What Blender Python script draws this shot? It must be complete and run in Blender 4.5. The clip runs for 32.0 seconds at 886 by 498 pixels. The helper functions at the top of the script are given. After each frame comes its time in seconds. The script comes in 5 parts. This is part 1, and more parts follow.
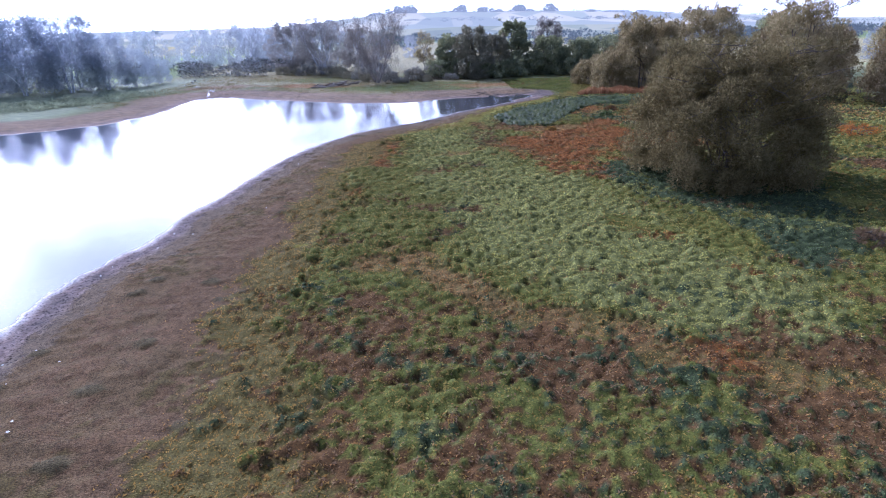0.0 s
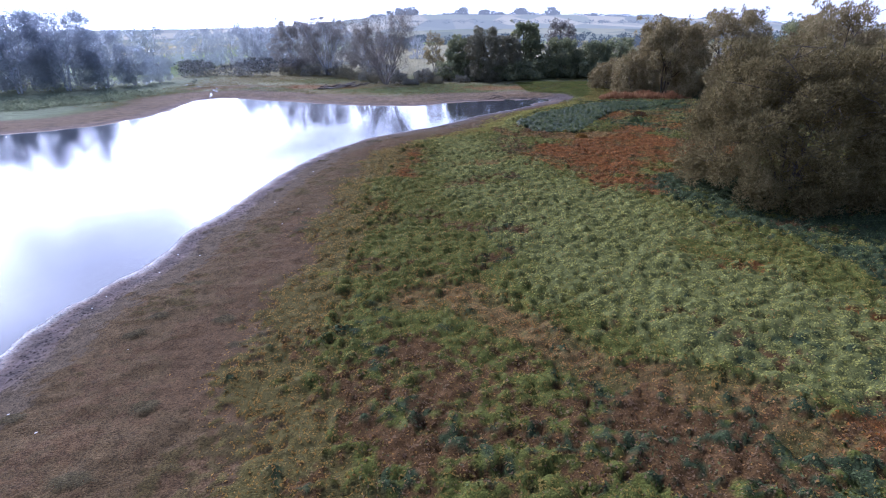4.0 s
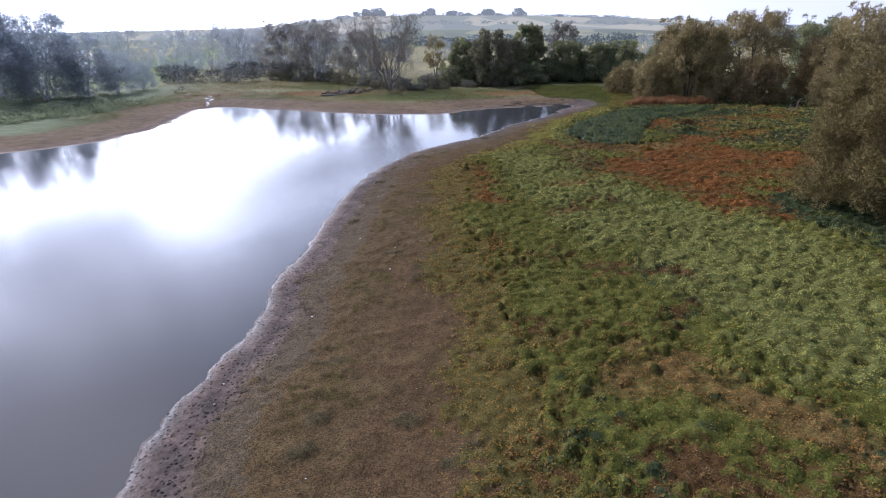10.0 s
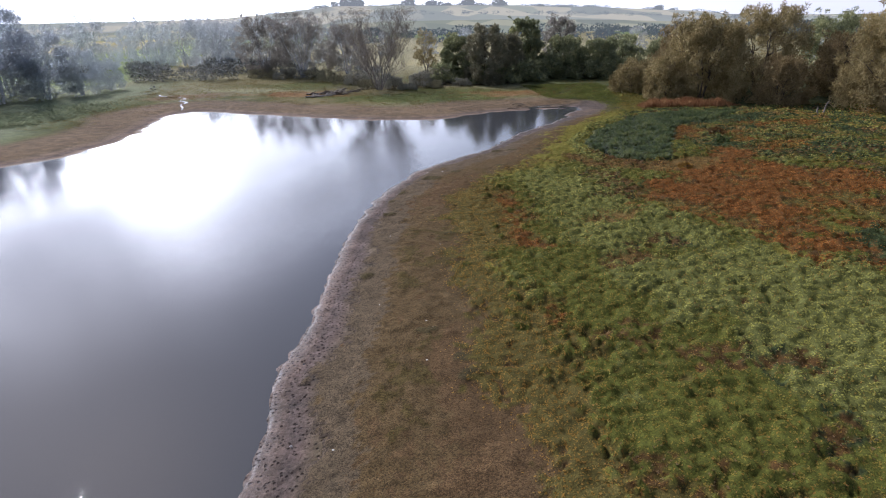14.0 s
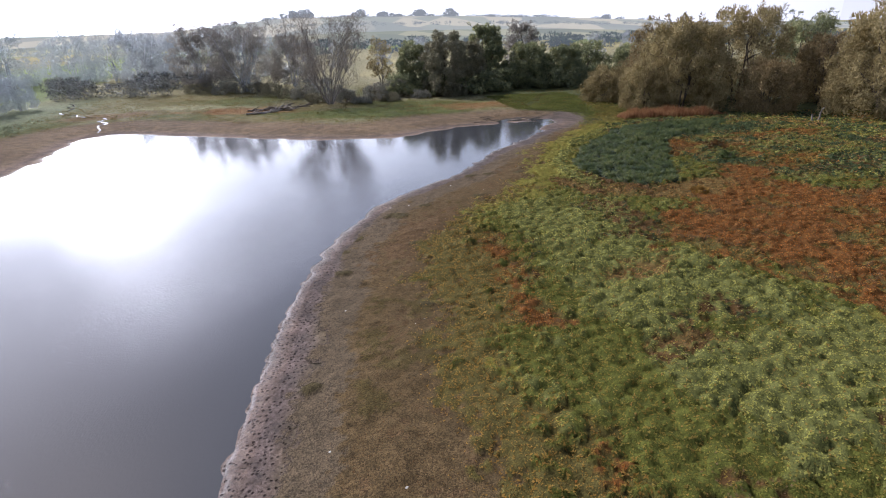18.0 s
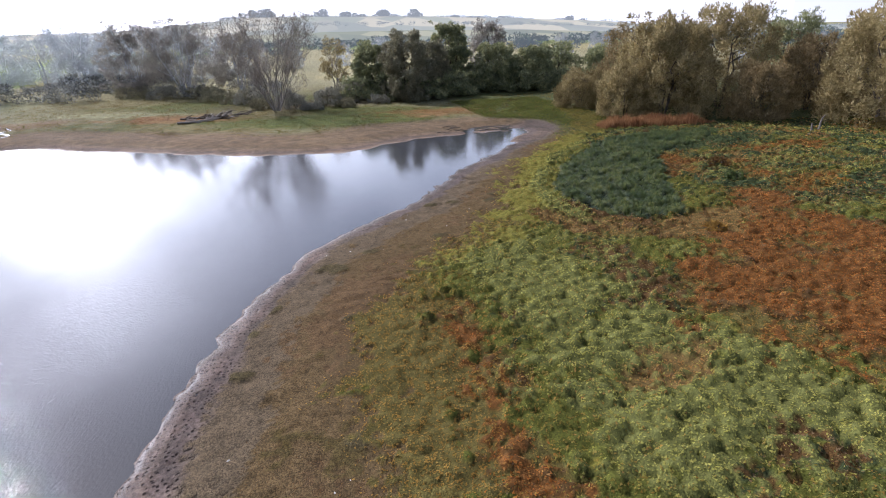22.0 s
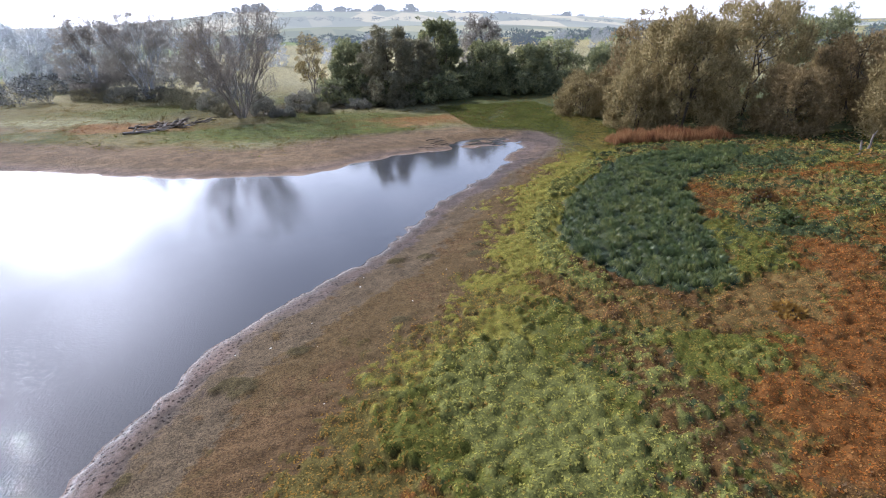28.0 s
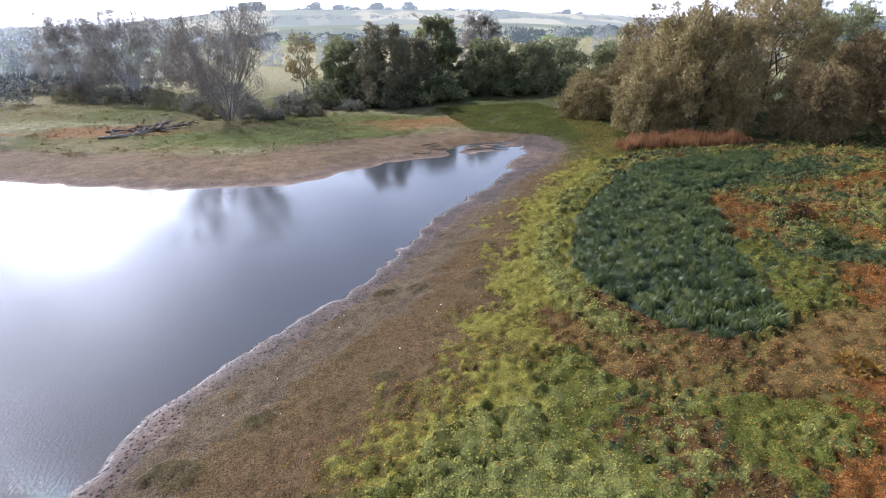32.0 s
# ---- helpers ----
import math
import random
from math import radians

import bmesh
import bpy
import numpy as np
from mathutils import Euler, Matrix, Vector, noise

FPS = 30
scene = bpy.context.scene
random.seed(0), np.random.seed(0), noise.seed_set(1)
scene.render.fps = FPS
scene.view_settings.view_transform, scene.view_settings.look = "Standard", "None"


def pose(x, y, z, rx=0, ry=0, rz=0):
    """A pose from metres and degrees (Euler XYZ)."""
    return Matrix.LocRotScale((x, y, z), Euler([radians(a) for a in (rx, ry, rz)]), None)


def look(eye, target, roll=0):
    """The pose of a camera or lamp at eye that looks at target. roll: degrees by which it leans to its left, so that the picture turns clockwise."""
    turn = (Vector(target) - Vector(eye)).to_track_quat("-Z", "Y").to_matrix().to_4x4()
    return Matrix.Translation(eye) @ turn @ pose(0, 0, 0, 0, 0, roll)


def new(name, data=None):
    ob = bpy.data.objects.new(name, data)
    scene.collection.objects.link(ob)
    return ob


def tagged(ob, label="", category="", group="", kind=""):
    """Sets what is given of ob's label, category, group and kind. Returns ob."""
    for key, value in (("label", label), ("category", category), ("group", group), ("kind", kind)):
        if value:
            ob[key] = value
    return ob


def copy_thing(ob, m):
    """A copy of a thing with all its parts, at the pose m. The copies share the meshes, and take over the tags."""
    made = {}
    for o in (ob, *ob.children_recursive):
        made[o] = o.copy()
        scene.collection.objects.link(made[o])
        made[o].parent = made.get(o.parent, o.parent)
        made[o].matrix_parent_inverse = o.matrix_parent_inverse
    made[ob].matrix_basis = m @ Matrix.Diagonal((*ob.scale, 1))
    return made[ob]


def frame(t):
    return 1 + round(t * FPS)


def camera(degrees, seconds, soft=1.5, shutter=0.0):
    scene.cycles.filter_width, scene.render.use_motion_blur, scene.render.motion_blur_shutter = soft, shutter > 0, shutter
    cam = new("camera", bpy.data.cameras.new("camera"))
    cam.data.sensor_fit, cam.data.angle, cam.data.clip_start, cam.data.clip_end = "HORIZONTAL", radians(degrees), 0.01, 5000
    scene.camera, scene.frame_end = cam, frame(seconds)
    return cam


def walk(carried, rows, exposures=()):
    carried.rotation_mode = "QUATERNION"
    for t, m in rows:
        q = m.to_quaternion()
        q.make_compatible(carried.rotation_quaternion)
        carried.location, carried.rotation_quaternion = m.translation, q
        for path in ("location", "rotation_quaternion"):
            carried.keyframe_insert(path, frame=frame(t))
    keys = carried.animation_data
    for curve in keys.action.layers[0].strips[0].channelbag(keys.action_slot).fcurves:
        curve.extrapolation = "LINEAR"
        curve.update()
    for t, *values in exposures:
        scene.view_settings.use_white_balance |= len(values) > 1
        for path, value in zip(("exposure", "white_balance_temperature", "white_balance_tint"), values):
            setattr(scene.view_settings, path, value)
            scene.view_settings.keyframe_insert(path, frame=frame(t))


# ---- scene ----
cam = camera(76.7, 32.0, soft=1.0)
METRES, EYE, TILT, LEAN, TURN = 93.26, 18.0, 0.0, 0.0, 0.0
ROWS = [
    (0.0, 0.0, 0.0, 0.0, -0.53, -21.69, 1.34),
    (0.5, 0.0015, 0.013, 0.0004, -0.36, -21.68, 1.24),
    (1.0, 0.0009, 0.0242, 0.0019, -0.52, -21.77, 1.11),
    (1.5, -0.0018, 0.0345, 0.0013, -0.54, -21.61, 1.26),
    (2.0, -0.0068, 0.0442, -0.0018, -0.48, -21.58, 1.35),
    (2.5, -0.0133, 0.054, -0.0044, -0.26, -21.42, 1.3),
    (4.5, -0.0534, 0.0842, -0.0062, -0.66, -21.48, 0.49),
    (5.0, -0.0662, 0.0911, -0.0041, -0.74, -21.41, 0.41),
    (5.5, -0.0795, 0.0983, -0.0021, -0.98, -21.5, 0.34),
    (6.0, -0.0925, 0.1058, -0.0014, -1.15, -21.45, 0.31),
    (6.5, -0.1059, 0.1137, -0.0008, -1.29, -21.37, 0.38),
    (7.0, -0.1194, 0.1221, -0.0006, -1.35, -21.34, 0.5),
    (7.5, -0.133, 0.1305, -0.0014, -1.47, -21.42, 0.61),
    (8.0, -0.1464, 0.1385, -0.0014, -3.37, -21.44, 0.57),
    (8.5, -0.1585, 0.1467, -0.0007, -4.03, -21.38, 0.55),
    (9.0, -0.1689, 0.1553, 0.0005, -4.13, -21.44, 0.56),
    (9.5, -0.178, 0.1648, 0.0015, -4.22, -21.47, 0.62),
    (10.0, -0.1864, 0.1756, 0.0022, -4.05, -21.44, 0.83),
    (10.5, -0.1944, 0.1873, 0.0017, -3.66, -21.39, 1.03),
    (11.0, -0.2011, 0.2002, 0.0014, -3.59, -21.39, 0.95),
    (11.5, -0.2066, 0.2138, 0.0009, -3.52, -21.55, 1.05),
    (12.0, -0.2111, 0.2294, 0.0042, -3.75, -22.12, 0.89),
    (12.5, -0.2147, 0.2478, 0.0096, -3.89, -22.29, 0.76),
    (13.0, -0.2184, 0.2667, 0.013, -3.72, -22.3, 0.96),
    (13.5, -0.2213, 0.2865, 0.0164, -4.08, -22.46, 0.98),
    (14.0, -0.2233, 0.3078, 0.019, -6.12, -22.39, 0.93),
    (14.5, -0.2246, 0.3291, 0.0172, -7.24, -21.82, 1.1),
    (16.5, -0.2228, 0.4117, 0.0149, -8.88, -22.13, 1.12),
    (17.0, -0.2215, 0.4327, 0.0154, -10.31, -21.88, 1.07),
    (17.5, -0.2188, 0.4541, 0.0113, -10.62, -21.72, 1.14),
    (18.0, -0.2155, 0.4751, 0.0062, -10.73, -21.5, 1.5),
    (18.5, -0.2117, 0.4957, 0.0004, -11.41, -21.29, 1.68),
    (19.0, -0.2067, 0.5154, -0.0053, -11.65, -21.27, 1.79),
    (19.5, -0.2017, 0.5344, -0.0064, -11.36, -21.66, 1.75),
    (20.0, -0.1967, 0.5534, -0.0023, -12.41, -21.95, 1.58),
    (20.5, -0.191, 0.573, 0.0007, -14.34, -21.99, 1.39),
    (21.0, -0.1845, 0.5926, 0.0019, -14.22, -21.89, 1.36),
    (21.5, -0.1771, 0.6119, 0.0012, -14.17, -21.74, 1.31),
    (22.0, -0.1695, 0.6307, 0.0003, -14.08, -21.51, 1.26),
    (22.5, -0.162, 0.6496, -0.0014, -13.95, -21.43, 1.32),
    (23.0, -0.1548, 0.6682, -0.0018, -13.97, -21.64, 1.27),
    (23.5, -0.1476, 0.6865, -0.0017, -13.9, -21.68, 1.37),
    (24.0, -0.1403, 0.7044, -0.0026, -13.81, -21.7, 1.39),
    (24.5, -0.1331, 0.7218, -0.0028, -13.78, -21.75, 1.35),
    (25.0, -0.1265, 0.7392, -0.0029, -13.68, -21.64, 1.34),
    (25.5, -0.1203, 0.7556, -0.0035, -13.56, -21.58, 1.35),
    (26.0, -0.1155, 0.7686, 0.0006, -13.56, -21.73, 0.9),
    (26.5, -0.1119, 0.7769, 0.007, -14.0, -21.86, 0.69),
    (28.5, -0.101, 0.8, 0.001, -14.37, -21.92, 1.07),
    (29.0, -0.0982, 0.8079, -0.0001, -14.36, -21.89, 1.0),
    (29.5, -0.0953, 0.8161, 0.0003, -14.39, -21.95, 0.98),
    (30.0, -0.0926, 0.8247, 0.0004, -14.28, -21.97, 1.05),
    (30.5, -0.0902, 0.8336, 0.0006, -14.42, -22.02, 1.03),
    (31.0, -0.0872, 0.8427, 0.0001, -14.47, -22.02, 1.09),
    (31.5, -0.0845, 0.8529, -0.0009, -14.44, -22.02, 1.13),
    (32.0, -0.0813, 0.8642, -0.0005, -14.45, -22.07, 1.13),
]
walk(cam, [(t, pose(0, 0, EYE, TILT, LEAN, TURN) @ pose(METRES * x, METRES * y, METRES * z, 90 + pitch, roll, yaw)) for t, x, y, z, yaw, pitch, roll in ROWS],
     [(0, 0.40, 4830, 31), (6, -0.07, 5080, 27), (13, -0.17, 5850, 18.5), (19, 0.07, 5980, 19.5), (26, 0.35, 5780, 18.5), (32, 0.46, 5720, 18)])

# ---- light ----
SUN_AZ, SUN_EL = 35.0, 42.0          # degrees left of +y, degrees up
sun_dir = Vector((-math.sin(radians(SUN_AZ)) * math.cos(radians(SUN_EL)), math.cos(radians(SUN_AZ)) * math.cos(radians(SUN_EL)), math.sin(radians(SUN_EL))))
sun = new("sun", bpy.data.lights.new("sun", "SUN"))
sun.data.energy, sun.data.angle, sun.data.color = 4.2, radians(0.9), (1.0, 0.95, 0.88)
sun.matrix_world = look((0, 0, 60), Vector((0, 0, 60)) - sun_dir)

world = bpy.data.worlds.new("sky")
scene.world = world
world.use_nodes = True
wn, wl = world.node_tree.nodes, world.node_tree.links
wn.clear()
w_out, w_bg, w_sky = wn.new("ShaderNodeOutputWorld"), wn.new("ShaderNodeBackground"), wn.new("ShaderNodeTexSky")
w_sky.sky_type, w_sky.sun_disc = "NISHITA", False
w_sky.sun_elevation, w_sky.sun_rotation = radians(SUN_EL), radians(-SUN_AZ)
w_sky.altitude, w_sky.air_density, w_sky.dust_density, w_sky.ozone_density = 60, 0.9, 1.9, 1.2
w_bg.inputs["Strength"].default_value = 0.11
# thin broken cloud
w_co, w_map, w_no, w_ramp, w_mix = wn.new("ShaderNodeTexCoord"), wn.new("ShaderNodeMapping"), wn.new("ShaderNodeTexNoise"), wn.new("ShaderNodeValToRGB"), wn.new("ShaderNodeMixRGB")
w_map.inputs["Scale"].default_value = (1.0, 1.0, 2.6)
w_no.inputs["Scale"].default_value, w_no.inputs["Detail"].default_value, w_no.inputs["Roughness"].default_value = 2.1, 5, 0.55
w_ramp.color_ramp.elements[0].position, w_ramp.color_ramp.elements[1].position = 0.48, 0.68
w_mix.inputs["Color2"].default_value = (10, 10.6, 11.8, 1)
w_fac = wn.new("ShaderNodeMath")
w_fac.operation = "MULTIPLY"
w_fac.inputs[1].default_value = 0.5
wl.new(w_co.outputs["Generated"], w_map.inputs["Vector"])
wl.new(w_map.outputs["Vector"], w_no.inputs["Vector"])
wl.new(w_no.outputs["Fac"], w_ramp.inputs["Fac"])
wl.new(w_ramp.outputs["Color"], w_fac.inputs[0])
wl.new(w_fac.outputs["Value"], w_mix.inputs["Fac"])
wl.new(w_sky.outputs["Color"], w_mix.inputs["Color1"])
# pale haze low over the land
w_sep, w_inv, w_pow, w_haze = wn.new("ShaderNodeSeparateXYZ"), wn.new("ShaderNodeMath"), wn.new("ShaderNodeMath"), wn.new("ShaderNodeMixRGB")
w_inv.operation, w_pow.operation, w_inv.use_clamp = "SUBTRACT", "POWER", True
w_inv.inputs[0].default_value, w_pow.inputs[1].default_value = 1.0, 7.0
w_haze.inputs["Color2"].default_value = (7.8, 8.0, 8.7, 1)
wl.new(w_co.outputs["Generated"], w_sep.inputs["Vector"])
wl.new(w_sep.outputs["Z"], w_inv.inputs[1])
wl.new(w_inv.outputs["Value"], w_pow.inputs[0])
w_front = wn.new("ShaderNodeVectorMath")
w_front.operation = "DOT_PRODUCT"
w_front.inputs[1].default_value = (-math.sin(radians(44.5)), math.cos(radians(44.5)), 0)
wl.new(w_co.outputs["Generated"], w_front.inputs[0])
w_side_on = wn.new("ShaderNodeMapRange")
w_side_on.inputs["From Min"].default_value, w_side_on.inputs["From Max"].default_value = -0.6, 0.4
w_side_on.inputs["To Min"].default_value, w_side_on.inputs["To Max"].default_value = 0.25, 1.0
wl.new(w_front.outputs["Value"], w_side_on.inputs["Value"])
w_hz = wn.new("ShaderNodeMath")
w_hz.operation = "MULTIPLY"
wl.new(w_pow.outputs["Value"], w_hz.inputs[0])
wl.new(w_side_on.outputs["Result"], w_hz.inputs[1])
wl.new(w_hz.outputs["Value"], w_haze.inputs["Fac"])
wl.new(w_mix.outputs["Color"], w_haze.inputs["Color1"])
# bright hazy glow low in the sky under the sun
glow_az = radians(46)


def sky_math(op, a, b):
    m = wn.new("ShaderNodeMath")
    m.operation = op
    for i, v in enumerate((a, b)):
        if isinstance(v, (int, float)):
            m.inputs[i].default_value = v
        else:
            wl.new(v, m.inputs[i])
    return m.outputs["Value"]


w_side, w_fore = wn.new("ShaderNodeVectorMath"), wn.new("ShaderNodeVectorMath")
for w_dot, v in ((w_side, (math.cos(glow_az), math.sin(glow_az), 0)), (w_fore, (-math.sin(glow_az), math.cos(glow_az), 0))):
    w_dot.operation = "DOT_PRODUCT"
    w_dot.inputs[1].default_value = v
    wl.new(w_co.outputs["Generated"], w_dot.inputs[0])
g_side = sky_math("POWER", sky_math("ABSOLUTE", sky_math("DIVIDE", w_side.outputs["Value"], 0.46), 0), 2.0)
g_up = sky_math("POWER", sky_math("ABSOLUTE", sky_math("DIVIDE", sky_math("SUBTRACT", w_sep.outputs["Z"], 0.14), 0.21), 0), 2.0)
g_all = sky_math("EXPONENT", sky_math("MULTIPLY", sky_math("ADD", g_side, g_up), -1.0), 0)
w_no2, w_map2 = wn.new("ShaderNodeTexNoise"), wn.new("ShaderNodeMapping")
w_map2.inputs["Scale"].default_value, w_map2.inputs["Location"].default_value = (1.0, 1.0, 1.6), (3.1, 1.7, 0.4)
w_no2.inputs["Scale"].default_value, w_no2.inputs["Detail"].default_value = 3.4, 4
wl.new(w_co.outputs["Generated"], w_map2.inputs["Vector"])
wl.new(w_map2.outputs["Vector"], w_no2.inputs["Vector"])
g_all = sky_math("MULTIPLY", g_all, sky_math("MULTIPLY", sky_math("POWER", w_no2.outputs["Fac"], 2.0), 3.8))
g_all = sky_math("MULTIPLY", g_all, sky_math("GREATER_THAN", w_fore.outputs["Value"], 0.0))
w_glow = wn.new("ShaderNodeMixRGB")
w_glow.blend_type = "ADD"
w_glow.inputs["Color2"].default_value = (118, 121, 126, 1)
wl.new(g_all, w_glow.inputs["Fac"])
wl.new(w_haze.outputs["Color"], w_glow.inputs["Color1"])
b_side = sky_math("POWER", sky_math("ABSOLUTE", sky_math("DIVIDE", w_side.outputs["Value"], 0.95), 0), 2.0)
b_up = sky_math("POWER", sky_math("ABSOLUTE", sky_math("DIVIDE", w_sep.outputs["Z"], 0.5), 0), 2.0)
b_all = sky_math("MULTIPLY", sky_math("EXPONENT", sky_math("MULTIPLY", sky_math("ADD", b_side, b_up), -1.0), 0), sky_math("GREATER_THAN", w_fore.outputs["Value"], -0.2))
w_broad = wn.new("ShaderNodeMixRGB")
w_broad.blend_type = "ADD"
w_broad.inputs["Color2"].default_value = (5.9, 6.4, 7.5, 1)
wl.new(b_all, w_broad.inputs["Fac"])
wl.new(w_glow.outputs["Color"], w_broad.inputs["Color1"])
wl.new(w_broad.outputs["Color"], w_bg.inputs["Color"])
wl.new(w_bg.outputs["Background"], w_out.inputs["Surface"])


# ---- materials ----
def nodes_of(name):
    m = bpy.data.materials.new(name)
    m.use_nodes = True
    m.node_tree.nodes.clear()
    return m, m.node_tree.nodes, m.node_tree.links


def ramp_of(n, stops):
    r = n.new("ShaderNodeValToRGB")
    while len(r.color_ramp.elements) < len(stops):
        r.color_ramp.elements.new(0.5)
    for e, (p, c) in zip(r.color_ramp.elements, stops):
        e.position, e.color = p, (*c, 1)
    return r


def leafy(name, colours, patch=0.25, translucent=0.35, rough=0.55, sheen=0.0, spec=0.3, even=0.0, gaps=0.0, vary=0.72):
    """Foliage: a colour per leaf and per patch, thin enough for light to pass."""
    m, n, l = nodes_of(name)
    geo, co, noi = n.new("ShaderNodeNewGeometry"), n.new("ShaderNodeTexCoord"), n.new("ShaderNodeTexNoise")
    noi.inputs["Scale"].default_value, noi.inputs["Detail"].default_value = patch, 3
    mix = n.new("ShaderNodeMath")
    mix.operation = "MULTIPLY_ADD"
    mix.inputs[1].default_value = vary
    sub = n.new("ShaderNodeMath")
    sub.operation = "MULTIPLY_ADD"
    sub.inputs[1].default_value, sub.inputs[2].default_value = 1.3, -0.15 - vary / 2
    l.new(co.outputs["Object"], noi.inputs["Vector"])
    l.new(noi.outputs["Fac"], sub.inputs[0])
    l.new(geo.outputs["Random Per Island"], mix.inputs[0])
    l.new(sub.outputs["Value"], mix.inputs[2])
    k = len(colours) - 1
    ramp = ramp_of(n, [(0.1 + 0.8 * i / k, c) for i, c in enumerate(colours)])
    l.new(mix.outputs["Value"], ramp.inputs["Fac"])
    bs, tr, ms, out = n.new("ShaderNodeBsdfPrincipled"), n.new("ShaderNodeBsdfTranslucent"), n.new("ShaderNodeMixShader"), n.new("ShaderNodeOutputMaterial")
    bs.inputs["Roughness"].default_value = rough
    bs.inputs["Specular IOR Level"].default_value = spec
    bs.inputs["Sheen Weight"].default_value = sheen
    ms.inputs["Fac"].default_value = translucent
    if even:
        # sprays too fine to build: their many leaves face all ways, upwards on the whole
        bend, fit = n.new("ShaderNodeMix"), n.new("ShaderNodeVectorMath")
        bend.data_type, fit.operation = "VECTOR", "NORMALIZE"
        bend.inputs["Factor"].default_value = even
        bend.inputs["B"].default_value = (0, 0, 1)
        l.new(geo.outputs["Normal"], bend.inputs["A"])
        l.new(bend.outputs["Result"], fit.inputs[0])
        l.new(fit.outputs["Vector"], bs.inputs["Normal"])
        l.new(fit.outputs["Vector"], tr.inputs["Normal"])
    l.new(ramp.outputs["Color"], bs.inputs["Base Color"])
    l.new(ramp.outputs["Color"], tr.inputs["Color"])
    l.new(bs.outputs["BSDF"], ms.inputs[1])
    l.new(tr.outputs["BSDF"], ms.inputs[2])
    if gaps:
        # feathery sprays: the outline's open share between leaflets, raised on misty trees as haze
        clear, thin = n.new("ShaderNodeBsdfTransparent"), n.new("ShaderNodeMixShader")
        thin.inputs["Fac"].default_value = gaps
        l.new(ms.outputs["Shader"], thin.inputs[1])
        l.new(clear.outputs["BSDF"], thin.inputs[2])
        l.new(thin.outputs["Shader"], out.inputs["Surface"])
    else:
        l.new(ms.outputs["Shader"], out.inputs["Surface"])
    return m


def barky(name, a, b, scale=3.0):
    m, n, l = nodes_of(name)
    co, noi, bs, out, bump = n.new("ShaderNodeTexCoord"), n.new("ShaderNodeTexNoise"), n.new("ShaderNodeBsdfPrincipled"), n.new("ShaderNodeOutputMaterial"), n.new("ShaderNodeBump")
    mp = n.new("ShaderNodeMapping")
    mp.inputs["Scale"].default_value = (1, 1, 0.25)
    noi.inputs["Scale"].default_value, noi.inputs["Detail"].default_value = scale, 6
    ramp = ramp_of(n, [(0.3, a), (0.7, b)])
    bs.inputs["Roughness"].default_value = 0.9
    bump.inputs["Strength"].default_value, bump.inputs["Distance"].default_value = 0.6, 0.05
    l.new(co.outputs["Object"], mp.inputs["Vector"])
    l.new(mp.outputs["Vector"], noi.inputs["Vector"])
    l.new(noi.outputs["Fac"], ramp.inputs["Fac"])
    l.new(noi.outputs["Fac"], bump.inputs["Height"])
    l.new(bump.outputs["Normal"], bs.inputs["Normal"])
    l.new(ramp.outputs["Color"], bs.inputs["Base Color"])
    l.new(bs.outputs["BSDF"], out.inputs["Surface"])
    return m


